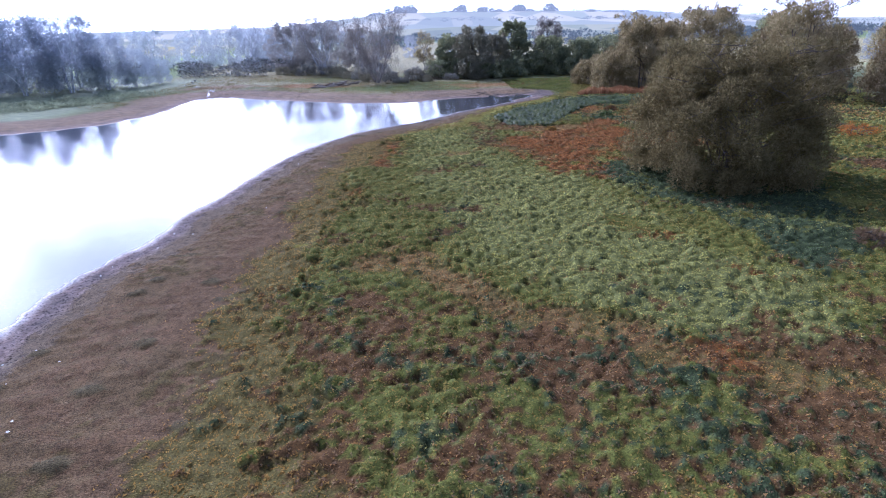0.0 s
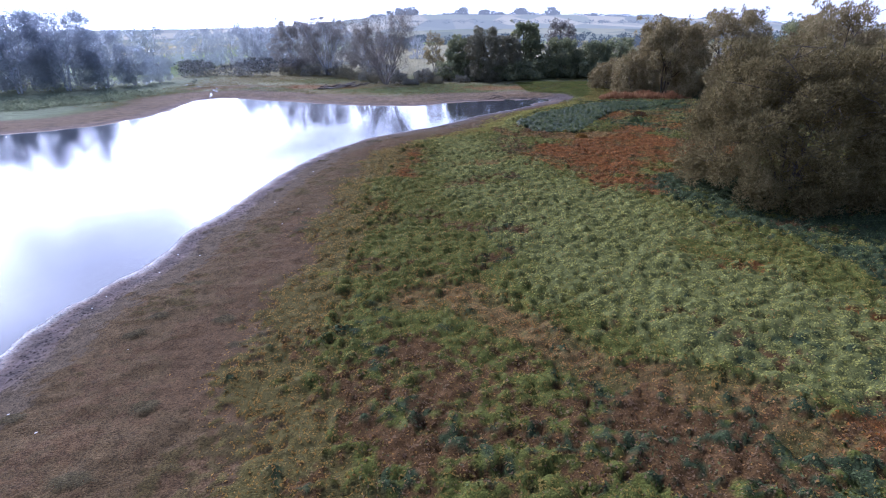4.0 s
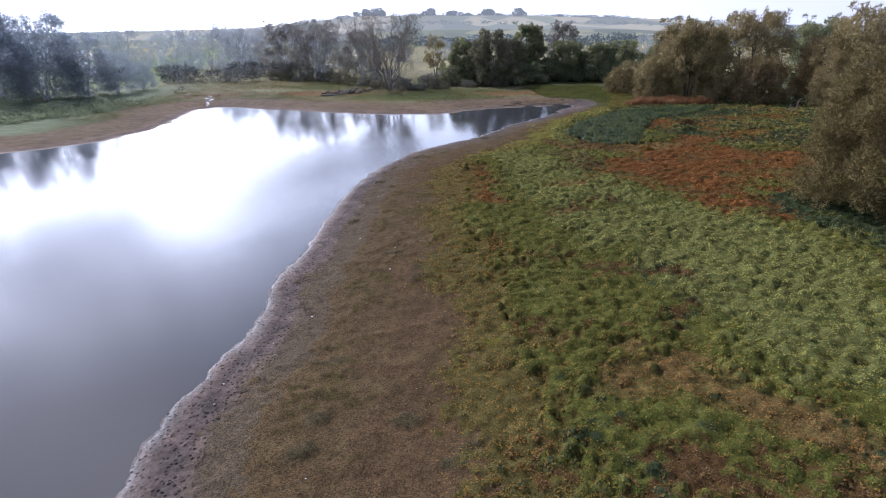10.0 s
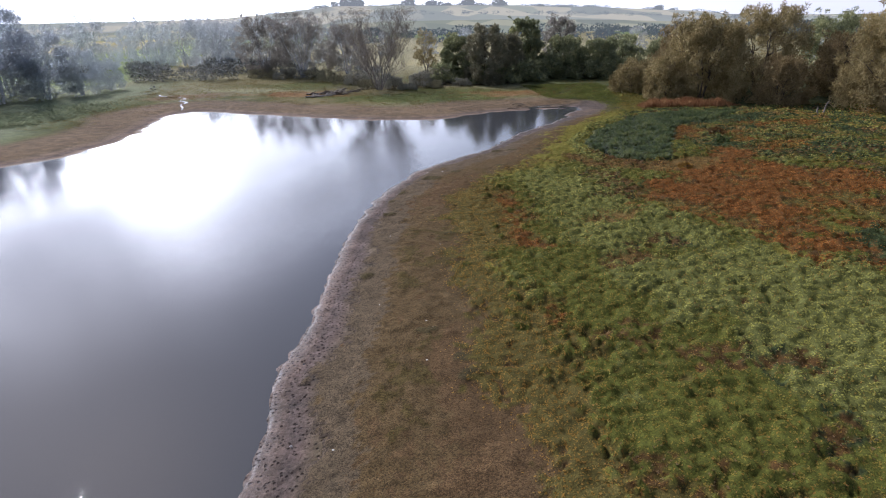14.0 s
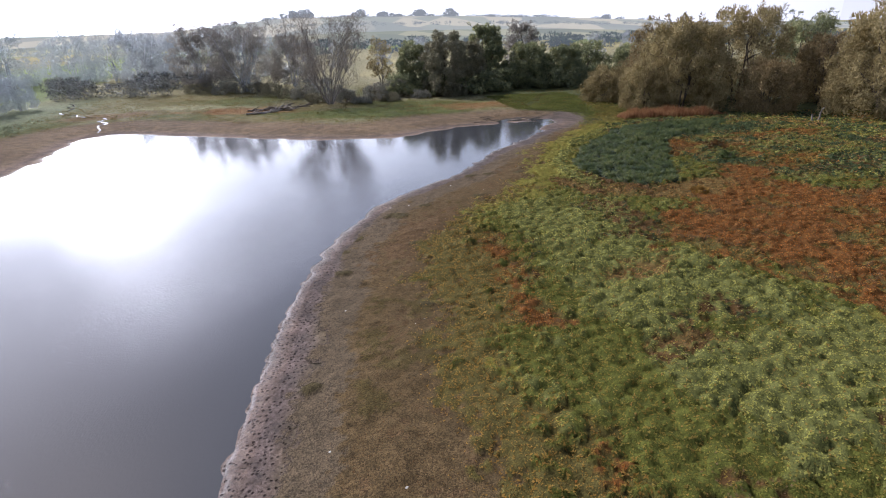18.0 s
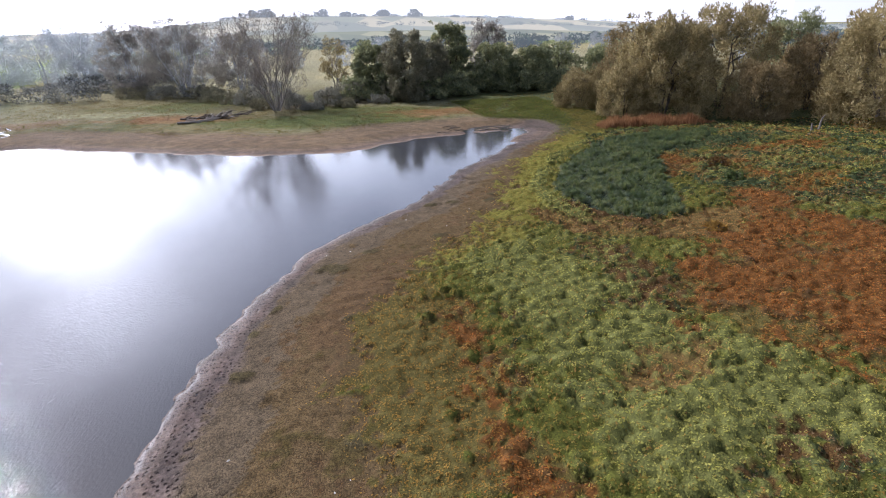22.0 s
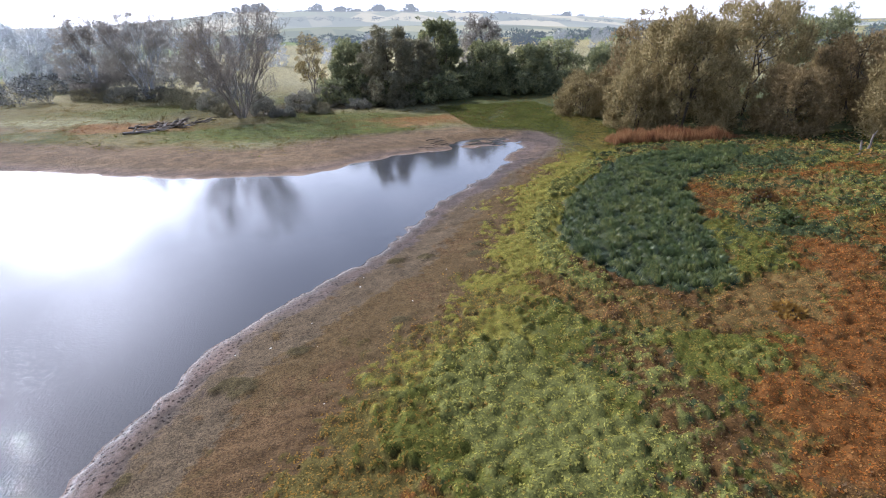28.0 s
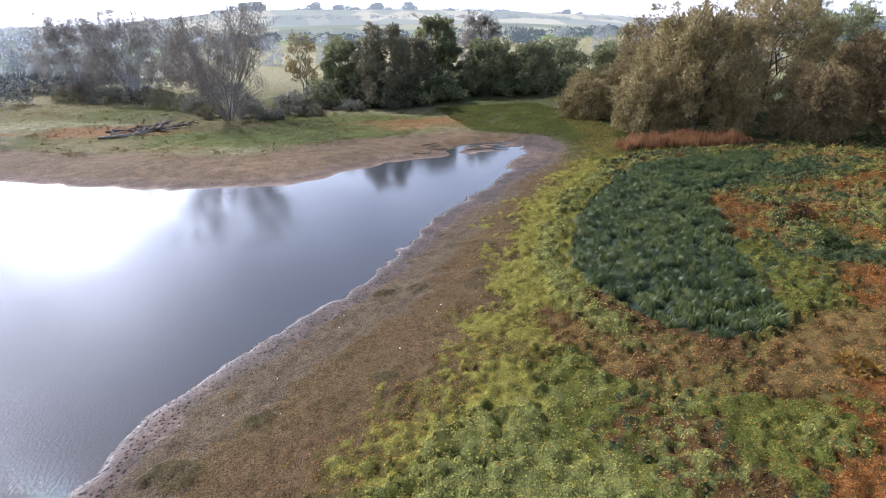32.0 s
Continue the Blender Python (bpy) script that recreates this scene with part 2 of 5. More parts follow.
def ground_material():
    """Soil, mud and turf: the cover colour of the land with grain, clods, darker pits and damp near the water."""
    m, n, l = nodes_of("ground")
    att, co = n.new("ShaderNodeAttribute"), n.new("ShaderNodeTexCoord")
    att.attribute_name = "cover"
    wet = n.new("ShaderNodeAttribute")
    wet.attribute_name = "shore"
    fine, mid, clod = n.new("ShaderNodeTexNoise"), n.new("ShaderNodeTexNoise"), n.new("ShaderNodeTexVoronoi")
    fine.inputs["Scale"].default_value, fine.inputs["Detail"].default_value, fine.inputs["Roughness"].default_value = 5.0, 6, 0.7
    mid.inputs["Scale"].default_value, mid.inputs["Detail"].default_value = 0.6, 5
    clod.inputs["Scale"].default_value = 3.7
    for t in (fine, mid, clod):
        l.new(co.outputs["Object"], t.inputs["Vector"])
    r1, r2 = ramp_of(n, [(0.28, (0.45, 0.45, 0.45)), (0.72, (1.45, 1.45, 1.45))]), ramp_of(n, [(0.3, (0.7, 0.72, 0.7)), (0.7, (1.3, 1.25, 1.2))])
    l.new(fine.outputs["Fac"], r1.inputs["Fac"])
    l.new(mid.outputs["Fac"], r2.inputs["Fac"])
    a, b = n.new("ShaderNodeMixRGB"), n.new("ShaderNodeMixRGB")
    a.blend_type = b.blend_type = "MULTIPLY"
    a.inputs["Fac"].default_value = b.inputs["Fac"].default_value = 1
    l.new(att.outputs["Color"], a.inputs["Color1"])
    l.new(r1.outputs["Color"], a.inputs["Color2"])
    l.new(a.outputs["Color"], b.inputs["Color1"])
    l.new(r2.outputs["Color"], b.inputs["Color2"])
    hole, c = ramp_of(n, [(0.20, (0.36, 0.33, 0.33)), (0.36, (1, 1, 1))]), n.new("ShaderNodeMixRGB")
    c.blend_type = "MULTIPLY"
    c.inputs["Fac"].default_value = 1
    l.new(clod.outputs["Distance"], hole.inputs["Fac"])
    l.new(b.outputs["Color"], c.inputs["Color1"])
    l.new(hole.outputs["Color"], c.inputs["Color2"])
    b = c
    bs, out, bump, add = n.new("ShaderNodeBsdfPrincipled"), n.new("ShaderNodeOutputMaterial"), n.new("ShaderNodeBump"), n.new("ShaderNodeMath")
    add.operation = "ADD"
    l.new(fine.outputs["Fac"], add.inputs[0])
    pit = ramp_of(n, [(0.10, (0, 0, 0)), (0.34, (1, 1, 1))])
    l.new(clod.outputs["Distance"], pit.inputs["Fac"])
    l.new(pit.outputs["Color"], add.inputs[1])
    bump.inputs["Strength"].default_value, bump.inputs["Distance"].default_value = 0.9, 0.16
    bs.inputs["Specular IOR Level"].default_value = 0.2
    rr = n.new("ShaderNodeMapRange")
    rr.inputs["From Min"].default_value, rr.inputs["From Max"].default_value = 0.0, 1.3
    rr.inputs["To Min"].default_value, rr.inputs["To Max"].default_value = 0.25, 0.95
    l.new(wet.outputs["Fac"], rr.inputs["Value"])
    l.new(rr.outputs["Result"], bs.inputs["Roughness"])
    l.new(add.outputs["Value"], bump.inputs["Height"])
    l.new(bump.outputs["Normal"], bs.inputs["Normal"])
    l.new(b.outputs["Color"], bs.inputs["Base Color"])
    l.new(bs.outputs["BSDF"], out.inputs["Surface"])
    return m


def water_material():
    """Still silty water with faint wind ripples."""
    m, n, l = nodes_of("lake_water")
    co, mp, w1, w2, bump, bs, out, add = (n.new("ShaderNode" + k) for k in ("TexCoord", "Mapping", "TexNoise", "TexNoise", "Bump", "BsdfPrincipled", "OutputMaterial", "Math"))
    mp.vector_type = "TEXTURE"
    mp.inputs["Rotation"].default_value = (0, 0, radians(66))
    mp.inputs["Scale"].default_value = (1.1, 0.65, 1)
    w1.inputs["Scale"].default_value, w1.inputs["Detail"].default_value = 6.2, 1.5
    w2.inputs["Scale"].default_value, w2.inputs["Detail"].default_value = 0.05, 3
    r2 = ramp_of(n, [(0.40, (0.10, 0.10, 0.10)), (0.66, (0.20, 0.20, 0.20))])
    wind, wmap, gust = n.new("ShaderNodeTexGradient"), n.new("ShaderNodeMapping"), n.new("ShaderNodeMath")
    wind.gradient_type = "SPHERICAL"
    wmap.vector_type = "TEXTURE"
    wmap.inputs["Location"].default_value, wmap.inputs["Rotation"].default_value, wmap.inputs["Scale"].default_value = (-29, 96, -0.6), (0, 0, radians(-22)), (13, 34, 1)
    gust.operation = "ADD"
    l.new(co.outputs["Object"], wmap.inputs["Vector"])
    l.new(wmap.outputs["Vector"], wind.inputs["Vector"])
    push = n.new("ShaderNodeMath")
    push.operation = "MULTIPLY"
    push.inputs[1].default_value = 1.15
    l.new(wind.outputs["Fac"], push.inputs[0])
    l.new(push.outputs["Value"], gust.inputs[0])
    add.operation = "MULTIPLY"
    l.new(co.outputs["Object"], mp.inputs["Vector"])
    l.new(mp.outputs["Vector"], w1.inputs["Vector"])
    l.new(co.outputs["Object"], w2.inputs["Vector"])
    l.new(w2.outputs["Fac"], r2.inputs["Fac"])
    l.new(w1.outputs["Fac"], add.inputs[0])
    l.new(r2.outputs["Color"], gust.inputs[1])
    l.new(gust.outputs["Value"], add.inputs[1])
    bump.inputs["Strength"].default_value, bump.inputs["Distance"].default_value = 0.6, 0.05
    l.new(add.outputs["Value"], bump.inputs["Height"])
    l.new(bump.outputs["Normal"], bs.inputs["Normal"])
    bs.inputs["Base Color"].default_value = (0.048, 0.051, 0.055, 1)
    bs.inputs["Roughness"].default_value, bs.inputs["IOR"].default_value = 0.02, 1.33
    l.new(bs.outputs["BSDF"], out.inputs["Surface"])
    return m


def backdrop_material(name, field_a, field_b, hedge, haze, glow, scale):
    """Far fields with morning haze painted on as a glow of their own."""
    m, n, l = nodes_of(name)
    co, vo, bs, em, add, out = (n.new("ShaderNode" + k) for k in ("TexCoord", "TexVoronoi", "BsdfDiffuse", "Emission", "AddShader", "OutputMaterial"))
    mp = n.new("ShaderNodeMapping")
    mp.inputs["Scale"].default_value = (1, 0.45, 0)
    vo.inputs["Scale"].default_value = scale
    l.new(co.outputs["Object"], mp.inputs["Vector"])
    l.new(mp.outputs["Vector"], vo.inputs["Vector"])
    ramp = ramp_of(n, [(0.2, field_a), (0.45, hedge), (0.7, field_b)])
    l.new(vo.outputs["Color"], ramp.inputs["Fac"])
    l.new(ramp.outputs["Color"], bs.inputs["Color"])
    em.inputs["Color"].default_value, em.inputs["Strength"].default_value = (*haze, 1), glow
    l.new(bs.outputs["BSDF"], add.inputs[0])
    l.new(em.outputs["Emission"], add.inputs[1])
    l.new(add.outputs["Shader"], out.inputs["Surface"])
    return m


def carpet_material():
    """Massed small leaves: cover colour broken up leaf by leaf."""
    m, n, l = nodes_of("undergrowth")
    att, co = n.new("ShaderNodeAttribute"), n.new("ShaderNodeTexCoord")
    att.attribute_name = "cover"
    fine, leaf = n.new("ShaderNodeTexNoise"), n.new("ShaderNodeTexVoronoi")
    fine.inputs["Scale"].default_value, fine.inputs["Detail"].default_value, fine.inputs["Roughness"].default_value = 2.2, 7, 0.78
    leaf.inputs["Scale"].default_value = 17.0
    l.new(co.outputs["Object"], fine.inputs["Vector"])
    l.new(co.outputs["Object"], leaf.inputs["Vector"])
    sep = n.new("ShaderNodeSeparateColor")
    l.new(leaf.outputs["Color"], sep.inputs["Color"])
    r1, r2 = ramp_of(n, [(0.0, (0.55, 0.55, 0.57)), (1.0, (1.48, 1.45, 1.38))]), ramp_of(n, [(0.3, (0.62, 0.65, 0.66)), (0.7, (1.38, 1.35, 1.28))])
    l.new(sep.outputs["Red"], r1.inputs["Fac"])
    l.new(fine.outputs["Fac"], r2.inputs["Fac"])
    a, b = n.new("ShaderNodeMixRGB"), n.new("ShaderNodeMixRGB")
    a.blend_type = b.blend_type = "MULTIPLY"
    a.inputs["Fac"].default_value = b.inputs["Fac"].default_value = 1
    l.new(att.outputs["Color"], a.inputs["Color1"])
    l.new(r1.outputs["Color"], a.inputs["Color2"])
    l.new(a.outputs["Color"], b.inputs["Color1"])
    l.new(r2.outputs["Color"], b.inputs["Color2"])
    bs, out, bump, add = n.new("ShaderNodeBsdfPrincipled"), n.new("ShaderNodeOutputMaterial"), n.new("ShaderNodeBump"), n.new("ShaderNodeMath")
    add.operation = "SUBTRACT"
    l.new(fine.outputs["Fac"], add.inputs[0])
    l.new(leaf.outputs["Distance"], add.inputs[1])
    bump.inputs["Strength"].default_value, bump.inputs["Distance"].default_value = 0.8, 0.08
    bs.inputs["Roughness"].default_value, bs.inputs["Specular IOR Level"].default_value = 0.9, 0.04
    l.new(add.outputs["Value"], bump.inputs["Height"])
    l.new(bump.outputs["Normal"], bs.inputs["Normal"])
    l.new(b.outputs["Color"], bs.inputs["Base Color"])
    l.new(bs.outputs["BSDF"], out.inputs["Surface"])
    return m


M_GROUND, M_WATER, M_CARPET = ground_material(), water_material(), carpet_material()
M_GREEN = leafy("green_leaves", [(0.199, 0.159, 0.036), (0.292, 0.227, 0.0522), (0.406, 0.287, 0.0847)], 1.3, 0.62, 0.65, spec=0.04, even=0.42, vary=0.26)
M_PALE = leafy("grey_green_leaves", [(0.35, 0.338, 0.0856), (0.446, 0.419, 0.11), (0.56, 0.504, 0.146)], 1.3, 0.62, 0.65, spec=0.02, even=0.42, vary=0.26)
M_BROWN = leafy("brown_leaves", [(0.153, 0.0987, 0.0594), (0.242, 0.161, 0.0884), (0.322, 0.237, 0.131)], 1.3, 0.62, 0.8, spec=0.05, even=0.48, vary=0.24)
M_DRAB = leafy("olive_leaves", [(0.269, 0.161, 0.0418), (0.389, 0.234, 0.057), (0.559, 0.341, 0.0876)], 1.3, 0.62, 0.7, spec=0.04, even=0.48, vary=0.24)
M_RUST = leafy("rust_leaves", [(0.304, 0.112, 0.0268), (0.438, 0.169, 0.0388), (0.516, 0.229, 0.0523)], 1.3, 0.62, 0.8, spec=0.05, even=0.4, vary=0.36)
M_GOLD = leafy("golden_brown_leaves", [(0.334, 0.174, 0.0565), (0.445, 0.244, 0.0823), (0.568, 0.332, 0.129)], 1.3, 0.62, 0.8, spec=0.05, even=0.48, vary=0.24)
M_STRAW = leafy("straw_grass", [(0.129, 0.0995, 0.0318), (0.164, 0.126, 0.0416), (0.203, 0.156, 0.0549)], 0.06, 0.5, 0.9, spec=0.02, even=0.6, vary=0.4)
M_FADED = leafy("faded_rusty_grass", [(0.147, 0.0723, 0.0264), (0.181, 0.0901, 0.0337), (0.22, 0.112, 0.0422)], 0.06, 0.5, 0.9, spec=0.02, even=0.6, vary=0.4)
# brown undergrowth with the trees' shade put into its colour
M_DIM = leafy("shade_darkened_undergrowth", [(0.05, 0.042, 0.022), (0.075, 0.062, 0.032), (0.11, 0.088, 0.045)], 0.06, 0.5, 0.9, spec=0.02, even=0.6, vary=0.4)
M_MEADOW = leafy("meadow_grass", [(0.0748, 0.0806, 0.0158), (0.101, 0.108, 0.0216), (0.136, 0.138, 0.0288)], 0.06, 0.5, 0.9, spec=0.02, even=0.6, vary=0.4)
M_YELLOW = leafy("yellow_green_leaves", [(0.214, 0.18, 0.046), (0.275, 0.233, 0.062), (0.342, 0.285, 0.092)], 1.3, 0.6, 0.65, spec=0.04, even=0.48, vary=0.24)
M_DARK = leafy("dark_green_leaves", [(0.0413, 0.0578, 0.0171), (0.0715, 0.0963, 0.03), (0.131, 0.165, 0.0535)], 0.2, 0.45, 0.6, spec=0.2)
M_GRASS = leafy("fresh_grass", [(0.095, 0.112, 0.0272), (0.142, 0.16, 0.0382), (0.199, 0.208, 0.0553)], 0.15, 0.6, 0.7, spec=0.04, even=0.34, vary=0.62)
M_RANK = leafy("rank_green_leaves", [(0.229, 0.27, 0.181), (0.326, 0.371, 0.235), (0.456, 0.482, 0.304)], 0.1, 0.6, 1.0, spec=0.0, even=0.6, vary=0.4)
M_SEDGE = leafy("sedge_blades", [(0.0294, 0.0533, 0.012), (0.0575, 0.0841, 0.0201), (0.16, 0.174, 0.0461)], 0.3, 0.3, 0.42, spec=0.45)
M_TURF = leafy("turf_blades", [(0.0822, 0.0443, 0.0162), (0.117, 0.062, 0.0226), (0.143, 0.0842, 0.0307)], 0.15, 0.35, 0.8, spec=0.05, vary=0.35)
M_TURF_RED = leafy("reddish_turf_blades", [(0.0725, 0.0401, 0.0201), (0.099, 0.0543, 0.0255), (0.115, 0.0708, 0.0291)], 0.2, 0.35, 0.8, spec=0.05, vary=0.35)
M_REED = leafy("reed_blades", [(0.158, 0.0712, 0.0345), (0.285, 0.143, 0.0621), (0.365, 0.222, 0.104)], 0.3, 0.4, 0.8, spec=0.15)
M_WILLOW = leafy("willow_leaves", [(0.209, 0.163, 0.0746), (0.339, 0.275, 0.131), (0.493, 0.403, 0.21)], 0.18, 0.5, 0.7, spec=0.03, even=0.35, vary=0.55)
M_WILLOW_DARK = leafy("dusky_willow_leaves", [(0.157, 0.119, 0.0615), (0.27, 0.204, 0.1), (0.406, 0.305, 0.157)], 0.18, 0.45, 0.7, spec=0.03, even=0.35, vary=0.55)
M_BUSH = leafy("bush_willow_leaves", [(0.104, 0.0829, 0.0327), (0.171, 0.136, 0.0532), (0.281, 0.221, 0.0944)], 0.22, 0.4, 0.7, spec=0.04, even=0.35, vary=0.6)
M_OAK = leafy("dark_oak_leaves", [(0.154, 0.172, 0.104), (0.268, 0.284, 0.151), (0.433, 0.423, 0.207)], 0.25, 0.5, 0.75, spec=0.04, even=0.35, vary=0.55)
# haze put into the leaf colour: paler and bluer than real leaves
M_MISTY = leafy("mist_paled_willow_leaves", [(0.58, 0.655, 0.76), (0.65, 0.715, 0.80), (0.72, 0.77, 0.83)], 0.05, 0.8, 1.0, spec=0.0, even=0.85, gaps=0.62, vary=0.35)
M_MISTY_FAR = leafy("mist_paled_far_leaves", [(0.63, 0.70, 0.78), (0.70, 0.755, 0.81), (0.76, 0.80, 0.83)], 0.04, 0.8, 1.0, spec=0.0, even=0.85, gaps=0.66, vary=0.35)
# brown leaves, greyed and lightened in colour for the haze before them
M_HAZY_BROWN = leafy("haze_greyed_brown_leaves", [(0.36, 0.335, 0.30), (0.43, 0.40, 0.36), (0.51, 0.47, 0.42)], 0.06, 0.72, 1.0, spec=0.0, even=0.8, gaps=0.42, vary=0.4)
M_BRUSH = leafy("grey_green_scrub", [(0.264, 0.266, 0.213), (0.401, 0.385, 0.302), (0.586, 0.534, 0.424)], 0.1, 0.45, 1.0, spec=0.0, even=0.5, vary=0.5)
# thicket leaves lightened in colour to imitate haze
M_THICKET = leafy("haze_greyed_thicket_leaves", [(0.241, 0.25, 0.233), (0.322, 0.33, 0.306), (0.419, 0.419, 0.386)], 0.06, 0.5, 1.0, spec=0.0, even=0.6, gaps=0.5)
M_OLIVE = leafy("olive_brown_leaves", [(0.253, 0.233, 0.154), (0.374, 0.347, 0.228), (0.504, 0.465, 0.306)], 0.2, 0.6, 0.8, spec=0.02, even=0.5, vary=0.5, gaps=0.2)
M_BARE = leafy("last_brown_leaves", [(0.27, 0.223, 0.161), (0.365, 0.304, 0.217), (0.459, 0.385, 0.28)], 0.1, 0.5, 0.9, spec=0.0, even=0.5, gaps=0.45, vary=0.5)
M_BARK = barky("bark", (0.05, 0.04, 0.03), (0.13, 0.105, 0.08))
M_BARK_GREY = barky("grey_bark", (0.16, 0.14, 0.12), (0.30, 0.265, 0.23))
# bark whitened to carry the haze over the far trees
M_BARK_MISTY = barky("mist_paled_bark", (0.42, 0.43, 0.45), (0.54, 0.55, 0.57))
M_DEADWOOD = barky("dead_wood", (0.10, 0.08, 0.065), (0.22, 0.19, 0.16))


# ---- shapes ----
def vnoise(x, y, scale, seed=0):
    """Smooth random field from 0 to 1 over the plan."""
    x, y = np.asarray(x, float) / scale + 517.3 + 7.7 * seed, np.asarray(y, float) / scale + 931.1 + 3.1 * seed
    i, j = np.floor(x), np.floor(y)
    u, v = x - i, y - j
    u, v = u * u * (3 - 2 * u), v * v * (3 - 2 * v)

    def h(a, b):
        s = np.sin(a * 127.1 + b * 311.7 + seed * 74.7) * 43758.5453
        return s - np.floor(s)
    return (h(i, j) * (1 - u) + h(i + 1, j) * u) * (1 - v) + (h(i, j + 1) * (1 - u) + h(i + 1, j + 1) * u) * v


def fbm(x, y, scale, seed=0):
    return (vnoise(x, y, scale, seed) * 4 + vnoise(x, y, scale / 2.1, seed + 1) * 2 + vnoise(x, y, scale / 4.3, seed + 2)) / 7


def smooth(a, b, v):
    t = np.clip((np.asarray(v, float) - a) / (b - a), 0, 1)
    return t * t * (3 - 2 * t)


def mesh_of(name, verts, faces, k):
    """A mesh from an array of points and of k-cornered faces."""
    me = bpy.data.meshes.new(name)
    verts, faces = np.asarray(verts, np.float32), np.asarray(faces, np.int32).reshape(-1, k)
    me.vertices.add(len(verts))
    me.vertices.foreach_set("co", verts.ravel())
    me.loops.add(faces.size)
    me.loops.foreach_set("vertex_index", faces.ravel())
    me.polygons.add(len(faces))
    me.polygons.foreach_set("loop_start", np.arange(0, faces.size, k, dtype=np.int32))
    me.update(calc_edges=True)
    return me


def leaf_mesh(name, at, along, across, length, width, small=False):
    """Pointed leaves: at, along and across are arrays of vectors; small ones are three-cornered."""
    l, w = np.asarray(length).reshape(-1, 1), np.asarray(width).reshape(-1, 1)
    if small:
        q = np.stack([at + across * w * 0.5, at + along * l, at - across * w * 0.5], 1)
        return mesh_of(name, q.reshape(-1, 3), np.arange(len(at) * 3), 3)
    q = np.stack([at, at + along * l * 0.45 + across * w * 0.5, at + along * l, at + along * l * 0.45 - across * w * 0.5], 1)
    return mesh_of(name, q.reshape(-1, 3), np.arange(len(at) * 4), 4)


def unit(v):
    return v / np.maximum(np.linalg.norm(v, axis=1, keepdims=True), 1e-6)


def tubes(name, lines, sides=6, forked=False):
    """Tapered round limbs: lines of (points, radii). Forked: the later lines spring from the rings of the first."""
    vs, fs, base = [], [], 0
    ang = np.linspace(0, 2 * math.pi, sides, endpoint=False)
    for m, (pts, rad) in enumerate(lines):
        pts = np.asarray(pts, float)
        d = unit(np.gradient(pts, axis=0))
        s = unit(np.cross(d, np.array([0.31, 0.17, 0.05]) + np.array([0, 0, 1.0]) * (np.abs(d[:, 2:]) < 0.8) + np.array([1.0, 0, 0]) * (np.abs(d[:, 2:]) >= 0.8)))
        u = np.cross(d, s)
        ring = pts[:, None] + (s[:, None] * np.cos(ang)[None, :, None] + u[:, None] * np.sin(ang)[None, :, None]) * np.asarray(rad, float)[:, None, None]
        n = len(pts)
        rows = base + np.arange(n * sides).reshape(n, sides)
        if forked and m:
            rows = rows - sides
            rows[0] = np.argmin(np.linalg.norm(np.asarray(lines[0][0]) - pts[0], axis=1)) * sides + np.arange(sides)
            ring = ring[1:]
        vs.append(ring.reshape(-1, 3))
        nxt = np.roll(rows, -1, 1)
        fs.append(np.stack([rows[:-1], nxt[:-1], nxt[1:], rows[1:]], -1).reshape(-1, 4))
        base += ring.shape[0] * sides
    return mesh_of(name, np.concatenate(vs), np.concatenate(fs), 4)


def part(name, data, material, parent, label=""):
    ob = new(name, data)
    data.materials.clear()
    data.materials.append(material)
    ob.parent = parent
    if label:
        ob["label"] = label
    return ob


def hash2(i, j, k):
    h = np.sin(i * 127.1 + j * 311.7 + k * 74.7) * 43758.5453
    return h - np.floor(h)


def lumps_of(x, y, size, seed):
    """The nearest plant of a jittered field: distance from its middle, and its cell."""
    u, v = x / size, y / size
    bi, bj = np.floor(u), np.floor(v)
    best, ci, cj = np.full(np.shape(x), 9.0), bi.copy(), bj.copy()
    for di in (-1, 0, 1):
        for dj in (-1, 0, 1):
            i, j = bi + di, bj + dj
            d = np.hypot(i + 0.1 + 0.8 * hash2(i, j, seed) - u, j + 0.1 + 0.8 * hash2(i, j, seed + 1) - v)
            near = d < best
            best, ci, cj = np.where(near, d, best), np.where(near, i, ci), np.where(near, j, cj)
    return best, ci, cj


# ---- plan of the lake ----
NEAR_SHORE = [(-31, -60), (-31, 10), (-30, 33), (-30.6, 40), (-29.6, 46), (-28.2, 50.5), (-28.7, 55.5), (-27.3, 66), (-26, 75), (-24.9, 84), (-22, 95.8),
              (-19, 103.2), (-15.5, 109), (-9.5, 115), (-3.5, 120.2), (1.2, 128.5), (7.5, 136.7), (12.6, 142), (19, 150), (25, 159)]
FAR_SHORE = [(25.5, 164), (18.7, 161), (10, 160), (0.5, 157.5), (-6.5, 152.6), (-12, 151.3), (-18, 151.8), (-32, 157), (-47, 164.6), (-60, 172), (-67, 175.5),
             (-71.6, 171), (-70.5, 155), (-69.6, 143), (-73, 129), (-79.5, 120.3), (-88, 116), (-130, 96), (-230, 70), (-420, 60), (-420, -60)]
SHORE = np.array(NEAR_SHORE + FAR_SHORE, float)
WATER_Z = -0.6


def rounded(p, times=2):
    for _ in range(times):
        q = np.roll(p, -1, 0)
        p = np.stack([p * 0.75 + q * 0.25, p * 0.25 + q * 0.75], 1).reshape(-1, 2)
    return p


LAKE = rounded(SHORE)


def inside(poly, x, y):
    r = np.zeros(np.shape(x), bool)
    for (ax, ay), (bx, by) in zip(poly, np.roll(poly, -1, 0)):
        if ay != by:
            r ^= ((ay > y) != (by > y)) & (x < (bx - ax) * (y - ay) / (by - ay) + ax)
    return r


